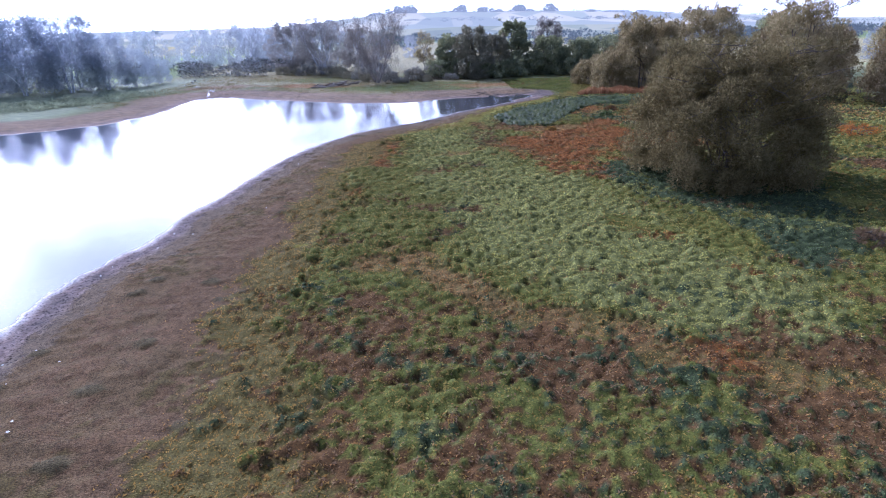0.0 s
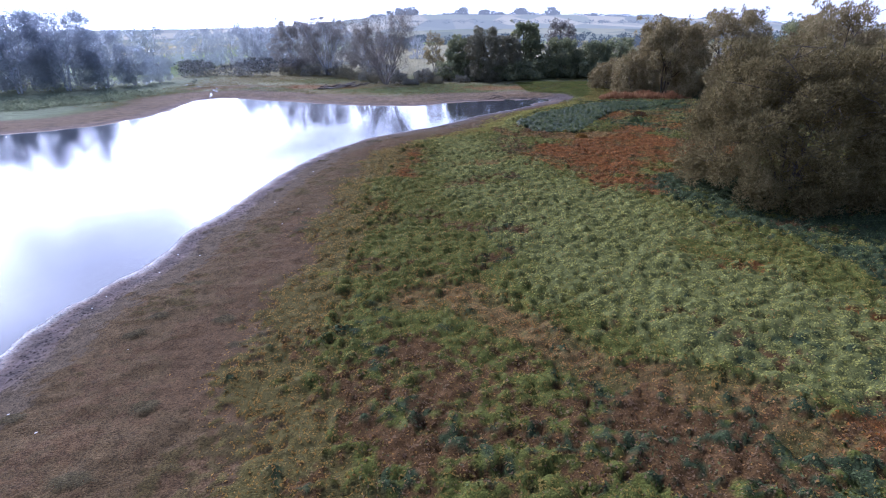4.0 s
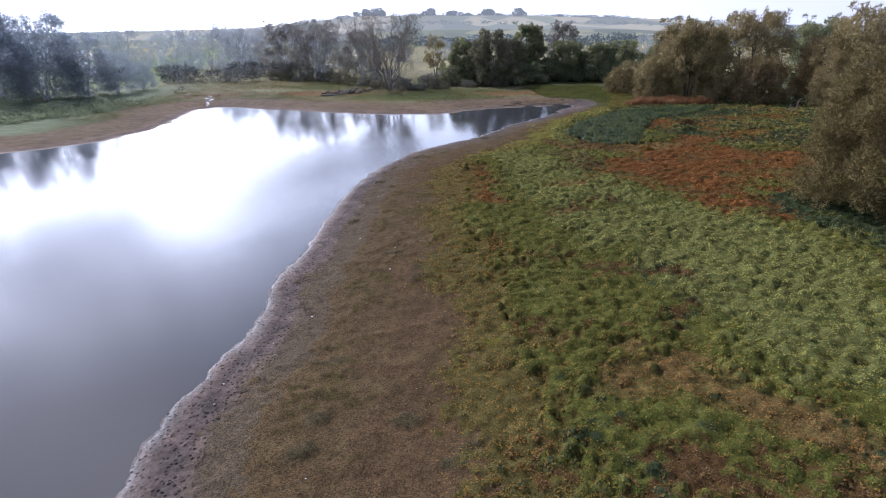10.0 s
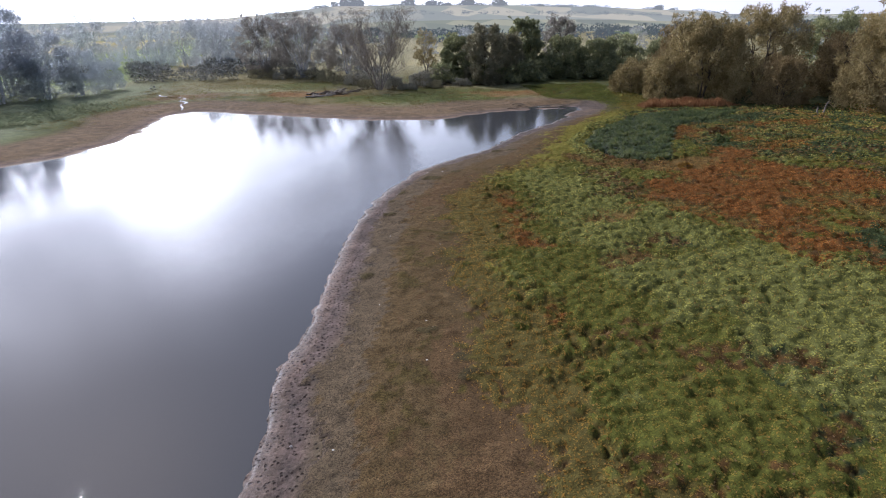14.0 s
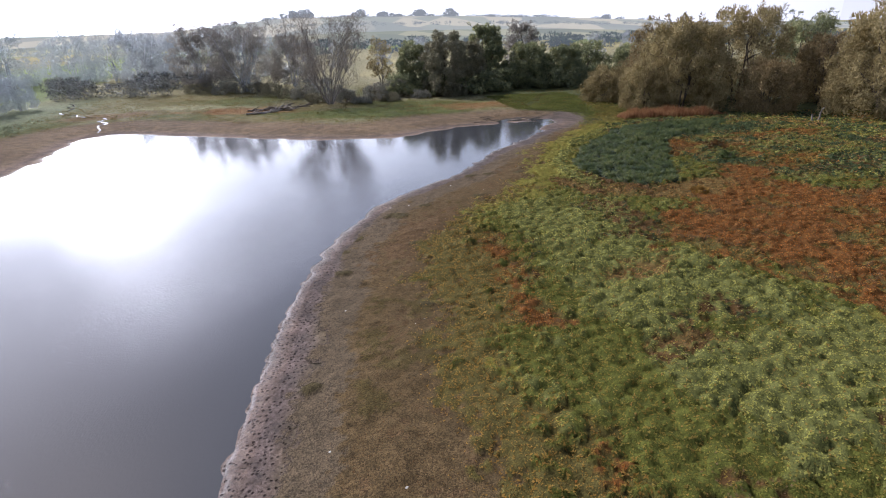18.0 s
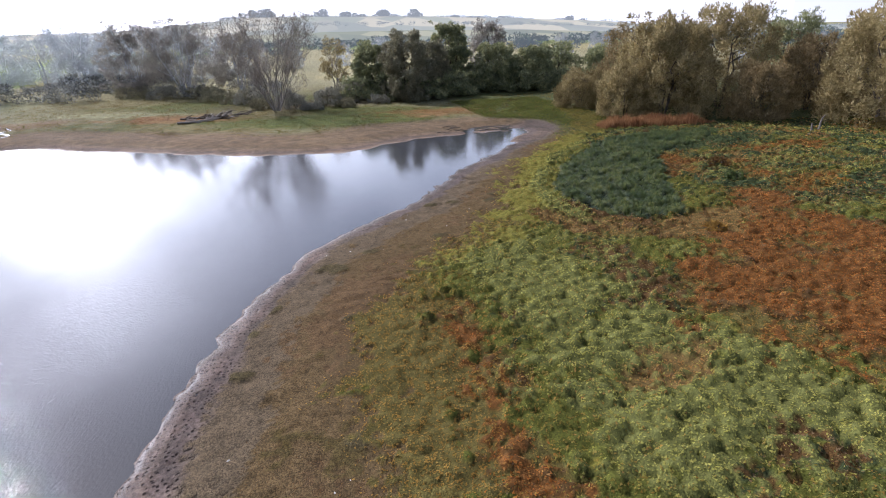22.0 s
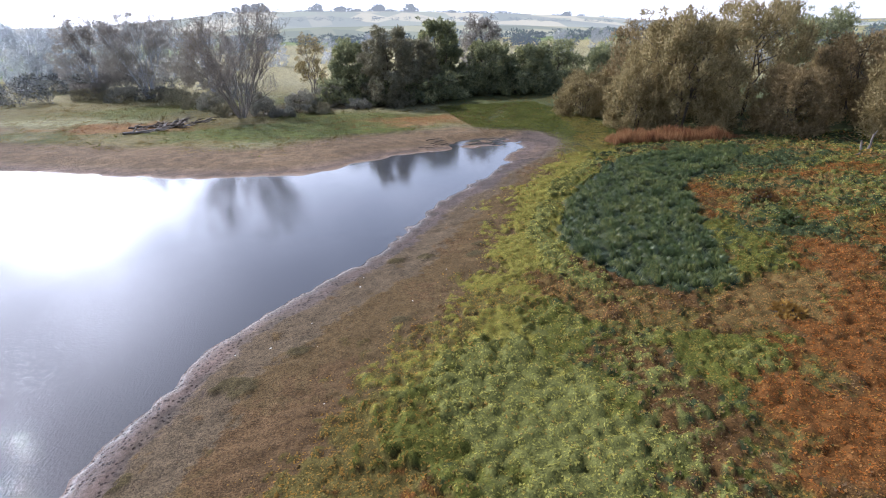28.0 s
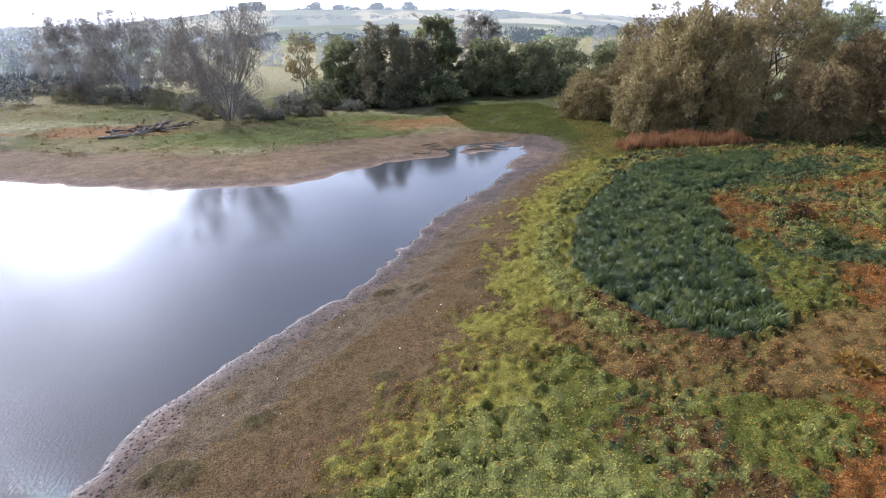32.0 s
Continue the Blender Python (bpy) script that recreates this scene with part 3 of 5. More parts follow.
def edge_distance(poly, x, y):
    best = np.full(np.shape(x), 1e9)
    for (ax, ay), (bx, by) in zip(poly, np.roll(poly, -1, 0)):
        dx, dy = bx - ax, by - ay
        t = np.clip(((x - ax) * dx + (y - ay) * dy) / max(dx * dx + dy * dy, 1e-9), 0, 1)
        best = np.minimum(best, (x - ax - t * dx) ** 2 + (y - ay - t * dy) ** 2)
    return np.sqrt(best)


def signed_distance(x, y):
    d = edge_distance(LAKE, x, y)
    return np.where(inside(LAKE, x, y), -d, d)


PLAN_X, PLAN_Y, PLAN_STEP = (-200, 120), (-64, 270), 0.5
PLAN_D = signed_distance(*np.meshgrid(np.arange(PLAN_X[0], PLAN_X[1] + 1, PLAN_STEP), np.arange(PLAN_Y[0], PLAN_Y[1] + 1, PLAN_STEP), indexing="ij"))


def shore_distance(x, y):
    """Metres from the water's edge, positive on land."""
    x, y = np.asarray(x, float), np.asarray(y, float)
    within = (x > PLAN_X[0]) & (x < PLAN_X[1]) & (y > PLAN_Y[0]) & (y < PLAN_Y[1])
    u, v = np.where(within, (x - PLAN_X[0]) / PLAN_STEP, 0), np.where(within, (y - PLAN_Y[0]) / PLAN_STEP, 0)
    i, j = np.floor(u).astype(int), np.floor(v).astype(int)
    u, v = u - i, v - j
    d = (PLAN_D[i, j] * (1 - u) + PLAN_D[i + 1, j] * u) * (1 - v) + (PLAN_D[i, j + 1] * (1 - u) + PLAN_D[i + 1, j + 1] * u) * v
    if not within.all():
        d = np.array(d)
        d[~within] = signed_distance(x[~within], y[~within])
    near = np.exp(-np.abs(d) / 3)
    return d + near * ((fbm(x, y, 4.0, 5) - 0.5) * (1.6 + 2.0 * smooth(112, 128, y)) + (vnoise(x, y, 0.9, 9) - 0.5) * 0.35 + (vnoise(x, y, 1.9, 14) - 0.5) * (0.7 + 0.8 * smooth(122, 140, y)))


def height(x, y, d):
    land = WATER_Z + 0.62 * smooth(0, 9, d) + 0.05 * np.clip(d, 0, 1.0)
    z = np.where(d > 0, land, WATER_Z + np.maximum(d * 0.12, -1.6))
    flat = smooth(1.15, 0.6, np.hypot((x - 21) / 9, (y - 164.5) / 5.5)) * (d > -1.5)
    z = z * (1 - flat) + (WATER_Z - 0.005 + (fbm(x * 0.6 + y * 0.2, y * 1.5, 2.0, 51) - 0.5) * 0.16) * flat
    z = z + (1 - flat) * smooth(1.5, 6, d) * ((fbm(x, y, 6, 21) - 0.5) * 0.35 + (vnoise(x, y, 1.4, 33) - 0.5) * 0.10)
    return z


def ground_z(x, y):
    x, y = np.atleast_1d(np.asarray(x, float)), np.atleast_1d(np.asarray(y, float))
    return height(x, y, shore_distance(x, y))


def patch(x, y, cx, cy, rx, ry, turn=0, ragged=0.5, seed=0):
    """1 inside a ragged oval patch, falling to 0 at its edge."""
    c, s = math.cos(radians(turn)), math.sin(radians(turn))
    u, v = ((x - cx) * c + (y - cy) * s) / rx, (-(x - cx) * s + (y - cy) * c) / ry
    r = np.sqrt(u * u + v * v) + (fbm(x, y, 5, 40 + seed) - 0.5) * 2 * ragged + (fbm(x, y, 1.6, 90 + seed) - 0.5) * 1.2 * ragged
    return smooth(1.35, 0.65, r)


SEDGE = np.array([(12, 118), (20, 130), (31, 141), (45, 144.5), (57, 143.5), (40, 132), (33, 129.5), (27, 118), (22.5, 110), (21, 105.4), (18.6, 103.3), (13, 105), (11, 112)], float)
SEDGE_EDGE = rounded(SEDGE, 1)


def nearness(x, y):
    """1 on the near shore and the bank beside the inlet, 0 on the far meadow."""
    return np.where(y > 150, smooth(16, 30, x + (fbm(x, y, 6, 79) - 0.5) * 14), (x > -45) * 1.0)


def area(x, y, corners, soft=1.4, ragged=1.6, seed=0):
    """1 inside a ragged many-cornered patch, falling to 0 at its edge."""
    p = np.array(corners, float)
    out = np.zeros(np.shape(x))
    (x0, y0), (x1, y1) = p.min(0) - 6, p.max(0) + 6
    m = (x > x0) & (x < x1) & (y > y0) & (y < y1)
    if m.any():
        a, b = x[m], y[m]
        d = edge_distance(p, a, b) * np.where(inside(p, a, b), 1, -1)
        out[m] = smooth(-soft, soft, d + (fbm(a, b, 5, 40 + seed) - 0.5) * 2.6 * ragged + (fbm(a, b, 1.6, 90 + seed) - 0.5) * 1.8 * ragged)
    return out


def streak(x, y, line, half, ragged=1.0, seed=0):
    """1 along a bent line of the plan, falling to 0 beside it."""
    best = np.full(np.shape(x), 1e9)
    for (ax, ay), (bx, by) in zip(line[:-1], line[1:]):
        dx, dy = bx - ax, by - ay
        t = np.clip(((x - ax) * dx + (y - ay) * dy) / (dx * dx + dy * dy), 0, 1)
        best = np.minimum(best, np.hypot(x - ax - t * dx, y - ay - t * dy))
    return smooth(half + 0.9, half - 0.9, best + (fbm(x, y, 4, 40 + seed) - 0.5) * 2.4 * ragged + (fbm(x, y, 1.4, 90 + seed) - 0.5) * 1.6 * ragged)


RUST_BED = [(7.5, 88), (9, 93), (13, 94.5), (18, 97), (24, 101), (29.7, 108), (33, 114), (35, 110), (32, 102), (34, 96), (39, 95), (42, 86), (31, 77), (23, 75), (19.5, 67), (15.5, 68.5), (14.4, 74), (11.4, 77.5), (8.5, 81)]
WITHERED = [(6.5, 109), (10, 105.8), (12.7, 102.8), (20, 102.8), (26, 104), (21, 99), (13, 97), (8, 99), (6, 103)]
GREY_GREEN = [(-3.6, 104), (-5, 90), (-4.6, 78), (-2.8, 58.7), (3.3, 43.2), (6.3, 37.8), (9.9, 32.4), (15.7, 29.2), (21, 27), (26, 34.5), (22.4, 44), (19, 57), (15, 68), (8.5, 79), (6.5, 88), (8, 97)]
# dark docks, stretched to paint the shade round the willow bush's foot
DOCKS_AND_SHADE = [(20, 70.5), (22, 58.7), (26, 48), (27, 36), (36, 44), (40, 52), (42, 66), (36, 75), (28, 76), (23, 74)]
DARK_HERBS = [(-10.2, 29), (-9.8, 35.5), (-4.5, 36.5), (0, 33), (-0.5, 26), (-5, 24)]
RED_STRIP = [(-8.8, 92), (-6.5, 90.5), (-7.2, 75), (-10.4, 75.5), (-10.3, 83)]


def zones(x, y, d):
    """Shares of the kinds of ground cover over the plan."""
    near = nearness(x, y)
    turf_w = np.interp(y, [15, 35, 52, 72, 86, 98, 107, 118, 130, 150, 165], [18, 14, 12.5, 9.6, 9.8, 9.8, 9.4, 8.2, 6.8, 7, 7.5]) + (fbm(x, y, 9, 61) - 0.5) * 4
    mud_w = np.interp(y, [15, 65, 100, 115, 130, 145, 155, 162], [3.4, 3.0, 2.1, 1.9, 2.6, 3.6, 6.0, 7.0]) + (fbm(x, y, 5, 62) - 0.5) * 1.8
    turf_w, mud_w = turf_w * near + (14 + (fbm(x, y, 20, 63) - 0.5) * 8) * (1 - near), mud_w * near + 4 * (1 - near)
    z = {}
    z["mud"] = smooth(mud_w + 1.5, mud_w - 1.1, d)
    z["turf"] = smooth(turf_w + 4.6, turf_w - 2.8, d) * (1 - z["mud"])
    z["plants"] = 1 - z["mud"] - z["turf"]
    z["edge"] = d - turf_w
    z["grown"] = 0.22 + 0.78 * smooth(-3.5, 6.0, d - turf_w)
    z["sedge"] = inside(SEDGE_EDGE, x, y) * 1.0
    rust = np.maximum(area(x, y, RUST_BED, 3.6, 2.8, 1) * (0.5 + 0.5 * smooth(0.34, 0.52, fbm(x, y, 5, 51))), area(x, y, RED_STRIP, 2.4, 1.9, 2) * 0.85 * smooth(0.22, 0.5, fbm(x, y, 3, 52)))
    rust = np.maximum(rust, area(x, y, [(25.5, 117), (28, 115.5), (34.5, 123), (37, 129), (33, 128)], 2.0, 1.6, 3) * 0.62)
    for cx, cy, rx, ry, a, sd in ((36, 114, 5, 2.6, 20, 3), (18.6, 46, 3.6, 1.1, -25, 4), (23.6, 36.6, 2.8, 1.2, -30, 5), (44, 112, 8, 3, 30, 6), (41, 121, 5, 2, 10, 7), (-9.5, 62, 3, 1.2, 100, 8), (55, 128, 8, 2.4, 0, 9), (-7.5, 66.5, 3, 1.2, 40, 10), (15, 27, 3, 1.2, -20, 12)):
        rust = np.maximum(rust, patch(x, y, cx, cy, rx, ry, a, 0.9, sd) * 0.5)
    z["rust"] = rust * near
    brown = np.maximum(area(x, y, WITHERED, 2.4, 2.2, 11), area(x, y, DARK_HERBS, 1.2, 1.2, 12))
    for cx, cy, rx, ry, a, sd in ((10, 16.5, 10, 3.0, 0, 13), (-6, 58, 4, 2, 60, 14), (22, 22, 5, 4, 0, 15), (-9, 47, 4, 1.6, 10, 16), (-1, 70, 3.5, 2, 0, 17), (-8, 17, 4, 3, 0, 18), (3, 82, 4, 2, 30, 19)):
        brown = np.maximum(brown, patch(x, y, cx, cy, rx, ry, a, 0.6, sd) * 0.6)
    z["brown"] = brown * near
    z["gold"] = np.maximum(streak(x, y, [(-4, 44.5), (-2.4, 41), (0.9, 37.3), (4.2, 33.2), (8, 30.5), (13.4, 27.5), (17.4, 25.3), (24, 22)], 1.5, 1.7, 21), patch(x, y, -5, 41.5, 4, 1.8, 0, 0.5, 22)) * near
    z["yellow"] = smooth(9.5, 3, z["edge"]) * smooth(88, 106, y) * smooth(160, 146, y) * near
    dark = np.maximum(area(x, y, DOCKS_AND_SHADE, 1.4, 1.4, 31), patch(x, y, 48, 134, 12, 4, 10, 0.5, 32))
    z["dark"] = np.maximum(dark, patch(x, y, 30.5, 112.5, 4.5, 4.5, 0, 0.5, 33) * 0.6) * near
    z["pale"] = np.maximum(area(x, y, GREY_GREEN, 2.0, 2.0, 36) * smooth(0.28, 0.46, fbm(x, y, 8, 38)), patch(x, y, 4, 97, 7, 16, -12, 0.5, 37) * 0.4) * near
    z["red"] = np.maximum(patch(x, y, -19, 30, 3.5, 11, 0, 0.6, 41), np.maximum(patch(x, y, -14, 95, 3, 8, -30, 0.6, 42), patch(x, y, -17.5, 44, 2.0, 13, 0, 0.6, 43))) * near
    return z


def cover_colour(x, y, d):
    z = zones(x, y, d)
    c = np.zeros((*np.shape(x), 3))
    n1 = fbm(x, y, 11, 71)[..., None]

    def lay(rgb, a):
        nonlocal c
        c = c * (1 - a[..., None]) + np.array(rgb) * a[..., None]
    one = np.ones(np.shape(x))
    near = nearness(x, y)
    lay((0.075, 0.075, 0.03), one)
    lay((0.12, 0.06, 0.03), z["rust"])
    lay((0.07, 0.05, 0.028), z["brown"])
    lay((0.16, 0.16, 0.035), z["yellow"] * near)
    lay((0.03, 0.045, 0.02), z["dark"])
    lay((0.03, 0.04, 0.025), z["sedge"])
    # meadow beyond the water
    far = 1 - near
    lay((0.078, 0.092, 0.03), near * smooth(146, 156, y))
    lay((0.15, 0.13, 0.05), far)
    lay((0.088, 0.10, 0.02), far * smooth(0.45, 0.6, fbm(x, y, 40, 72)))
    lay((0.19, 0.18, 0.088), far * smooth(0.5, 0.62, fbm(x, y, 28, 73)))
    lay((0.23, 0.115, 0.04), far * np.maximum(patch(x, y, -42, 199, 16, 6, -15, 0.5, 74), patch(x, y, 12, 186, 20, 6, 5, 0.5, 75)) * 0.8)
    lay((0.20, 0.13, 0.07), far * patch(x, y, -76, 201, 12, 6, 20, 0.4, 77) * 0.8)
    lay((0.25, 0.245, 0.125), far * patch(x, y, -63, 214, 18, 5, -20, 0.5, 78) * 0.8)
    lay((0.08, 0.105, 0.016), far * patch(x, y, -10, 184, 26, 9, -10, 0.5, 76) * 0.9)
    # brown brush, its colour darkened for shade under the far trees
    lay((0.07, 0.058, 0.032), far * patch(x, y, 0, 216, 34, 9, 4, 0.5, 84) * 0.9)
    lay((0.17, 0.20, 0.11), far * smooth(-84, -98, x) * smooth(110, 130, y))
    land = smooth(240, 300, np.hypot(x, y)) * (y > -60)
    _, fi, fj = lumps_of(x * 1.0, y * 0.6, 130.0, 71)
    pick = hash2(fi, fj, 72)
    lay((0.30, 0.27, 0.13), land * (pick < 0.4))
    lay((0.15, 0.20, 0.07), land * ((pick >= 0.4) & (pick < 0.75)))
    lay((0.24, 0.22, 0.11), land * (pick >= 0.75))
    lay((0.115, 0.084, 0.045), z["turf"])
    lay((0.10, 0.062, 0.04), z["turf"] * z["red"] * 0.8)
    lay((0.135, 0.098, 0.079), z["mud"])
    lay((0.085, 0.065, 0.052), z["mud"] * smooth(104, 118, y) * near)
    lay((0.185, 0.128, 0.082), z["mud"] * far)
    lay((0.155, 0.107, 0.058), z["turf"] * far)
    lay((0.10, 0.08, 0.075), smooth(3.2, 1.8, d) * smooth(0.9, 1.6, d) * 0.6)
    return c * (0.75 + 0.5 * n1)


def spaced(lo, a, b, hi, step):
    mid = np.arange(a, b + step / 2, step)
    def run(span):
        out, s, p = [], step, 0.0
        while p < span:
            s *= 1.16
            p += s
            out.append(min(p, span))
        return np.array(out)
    return np.concatenate([(a - run(a - lo))[::-1], mid, b + run(hi - b)])


# ---- ground and water ----
def on_margin(x, y):
    """1 along the near shore and the head of the inlet, 0 on the far shore."""
    return np.maximum(smooth(4, 0, y - 140 - 0.9 * x), smooth(12, 17, x))


gx, gy = spaced(-3500, -92, 90, 3500, 0.9), spaced(-900, 8, 205, 4600, 0.9)
X, Y = np.meshgrid(gx, gy, indexing="ij")
D = shore_distance(X, Y)
Z = height(X, Y, D)
Z = Z - 0.16 * smooth(4.9, 4.1, D) * smooth(-2.2, -1.5, D) * (X > -40) * smooth(172, 168, Y) * smooth(10, 14, Y) * on_margin(X, Y)
ni, nj = X.shape
I, J = np.meshgrid(np.arange(ni - 1), np.arange(nj - 1), indexing="ij")
me = mesh_of("ground", np.stack([X, Y, Z], -1).reshape(-1, 3), np.stack([I * nj + J, (I + 1) * nj + J, (I + 1) * nj + J + 1, I * nj + J + 1], -1).reshape(-1, 4), 4)
col = me.attributes.new("cover", "FLOAT_COLOR", "POINT")
col.data.foreach_set("color", np.concatenate([cover_colour(X, Y, D), np.ones((ni, nj, 1))], -1).astype(np.float32).ravel())
sh = me.attributes.new("shore", "FLOAT", "POINT")
sh.data.foreach_set("value", D.astype(np.float32).ravel())
me.polygons.foreach_set("use_smooth", np.ones(len(me.polygons), bool))
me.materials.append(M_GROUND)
tagged(new("ground", me), "lake shore of mud, dry turf and autumn meadow", "ground", kind="structure")



def mud_margin():
    """The trodden mud along the near shore, with hoof pits and a ragged water line."""
    step = 0.19
    X, Y = np.meshgrid(np.arange(-34, 40, step), np.arange(12, 170, step), indexing="ij")
    ni, nj = X.shape
    D = np.full(X.shape, 99.0)
    ci, cj = np.clip(((X - PLAN_X[0]) / PLAN_STEP).astype(int), 0, PLAN_D.shape[0] - 1), np.clip(((Y - PLAN_Y[0]) / PLAN_STEP).astype(int), 0, PLAN_D.shape[1] - 1)
    m = np.abs(PLAN_D[ci, cj] - 1.7) < 5.5
    D[m] = shore_distance(X[m], Y[m])
    ok = (D > -2.0) & (D < 5.4)
    x, y, d = X[ok], Y[ok], D[ok]
    f, pi, pj = lumps_of(x, y, 0.46, 91)
    trodden = smooth(0.25, 0.9, d) * smooth(4.8, 3.0, d) * smooth(125, 100, y)
    pit = smooth(0.42, 0.08, f + (vnoise(x, y, 0.25, 97) - 0.5) * 0.3) * (hash2(pi, pj, 92) < 0.4 + 0.4 * smooth(1.2, 2.4, d)) * hash2(pi, pj, 93)
    z = height(x, y, d) + 0.012 + trodden * ((fbm(x, y, 0.55, 94) - 0.5) * 0.12 - 0.11 * pit) + (vnoise(x, y, 0.45, 95) - 0.5) * 0.03 - 0.16 * smooth(4.2, 5.2, d + (fbm(x, y, 1.5, 96) - 0.5)) - 0.3 * (1 - on_margin(x, y))
    lut = np.full(X.shape, -1)
    lut[ok] = np.arange(int(ok.sum()))
    F = np.stack([lut[:-1, :-1], lut[1:, :-1], lut[1:, 1:], lut[:-1, 1:]], -1).reshape(-1, 4)
    me = mesh_of("mud_margin", np.stack([x, y, z], -1), F[(F >= 0).all(1)], 4)
    col = me.attributes.new("cover", "FLOAT_COLOR", "POINT")
    # pits are darker, and a thin line at the water's edge paler
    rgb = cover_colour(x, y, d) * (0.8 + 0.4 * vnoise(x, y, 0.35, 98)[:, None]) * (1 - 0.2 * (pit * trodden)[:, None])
    rim = smooth(-0.05, 0.04, d) * smooth(0.22, 0.08, d + (vnoise(x, y, 1.3, 99) - 0.5) * 0.25)
    rgb = rgb * (1 - 0.75 * rim[:, None]) + np.array([0.30, 0.275, 0.26]) * 0.75 * rim[:, None]
    col.data.foreach_set("color", np.concatenate([rgb, np.ones((len(x), 1))], -1).astype(np.float32).ravel())
    me.attributes.new("shore", "FLOAT", "POINT").data.foreach_set("value", d.astype(np.float32))
    me.polygons.foreach_set("use_smooth", np.ones(len(me.polygons), bool))
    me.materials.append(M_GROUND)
    tagged(new("mud_margin", me), "pale trodden mud with hoof pits along the lake's edge", "mud", kind="structure")


mud_margin()

bm = bmesh.new()
wv = [bm.verts.new((x, y, WATER_Z)) for x, y in ((-440, -80), (60, -80), (60, 190), (-440, 190))]
bm.faces.new(wv)
me = bpy.data.meshes.new("water")
bm.to_mesh(me)
bm.free()
me.materials.append(M_WATER)
tagged(new("water", me), "still silvery lake water reflecting a bright hazy sky", "water", kind="structure")


# ---- low plants ----
def plants(name, x, y, material, leaves, reach, rise, leaf_l, leaf_w, label, category, droop=0.3, seed=0):
    """A stand of leafy plants: domes of pointed leaves at the given places."""
    rng = np.random.default_rng(seed + 100)
    n = len(x)
    if n == 0:
        return
    z = ground_z(x, y)
    size = rng.uniform(0.7, 1.3, n) * (0.55 + 0.95 * smooth(0.25, 0.75, vnoise(x, y, 1.25, 57)))
    k = leaves
    th = rng.uniform(0, 2 * math.pi, (n, k))
    rr = np.sqrt(rng.uniform(0, 1, (n, k)))
    px = x[:, None] + np.cos(th) * rr * reach * size[:, None]
    py = y[:, None] + np.sin(th) * rr * reach * size[:, None]
    pz = z[:, None] + rise * size[:, None] * (1 - 0.65 * rr ** 2) * rng.uniform(0.45, 1.0, (n, k))
    at = np.stack([px, py, pz], -1).reshape(-1, 3)
    out = np.stack([np.cos(th + rng.normal(0, 0.6, (n, k))), np.sin(th + rng.normal(0, 0.6, (n, k))), rng.normal(0.35, 0.35, (n, k)) - droop * rr], -1).reshape(-1, 3)
    along = unit(out)
    across = unit(np.cross(along, np.array([0, 0, 1.0])) + rng.normal(0, 0.35, along.shape))
    ll = leaf_l * rng.uniform(0.6, 1.4, n * k) * np.repeat(size, k)
    ob = new(name, leaf_mesh(name, at, along, across, ll, ll * leaf_w / leaf_l))
    ob.data.materials.append(material)
    tagged(ob, label, category, kind="stuff")


def scatter(x0, x1, y0, y1, per_m2, seed):
    rng = np.random.default_rng(seed)
    n = int((x1 - x0) * (y1 - y0) * per_m2)
    return rng.uniform(x0, x1, n), rng.uniform(y0, y1, n), rng.uniform(0, 1, n), rng.uniform(0, 1, n)


KINDS = ("rust", "brown", "dark", "yellow", "pale", "green", "olive", "tan", "red", "mud", "sedge", "tussock", "drab", "grass", "gold", "ashen")
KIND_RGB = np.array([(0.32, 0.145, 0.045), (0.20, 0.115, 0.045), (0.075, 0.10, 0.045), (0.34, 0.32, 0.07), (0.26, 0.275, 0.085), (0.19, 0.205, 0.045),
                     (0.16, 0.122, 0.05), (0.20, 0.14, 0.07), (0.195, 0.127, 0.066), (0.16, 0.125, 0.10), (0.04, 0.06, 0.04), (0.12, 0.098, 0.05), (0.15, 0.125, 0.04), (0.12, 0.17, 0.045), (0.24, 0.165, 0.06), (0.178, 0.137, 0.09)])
# leafy kinds are darkened here for the shade between their leaves
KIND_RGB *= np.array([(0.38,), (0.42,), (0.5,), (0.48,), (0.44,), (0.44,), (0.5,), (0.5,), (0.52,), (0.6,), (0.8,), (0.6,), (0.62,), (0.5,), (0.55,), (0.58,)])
KIND_TALL = np.array([0.5, 0.52, 0.66, 0.46, 0.68, 0.62, 0.13, 0.08, 0.08, 0.02, 0.3, 0.22, 0.36, 0.25, 0.42, 0.05])
CELL = 0.46


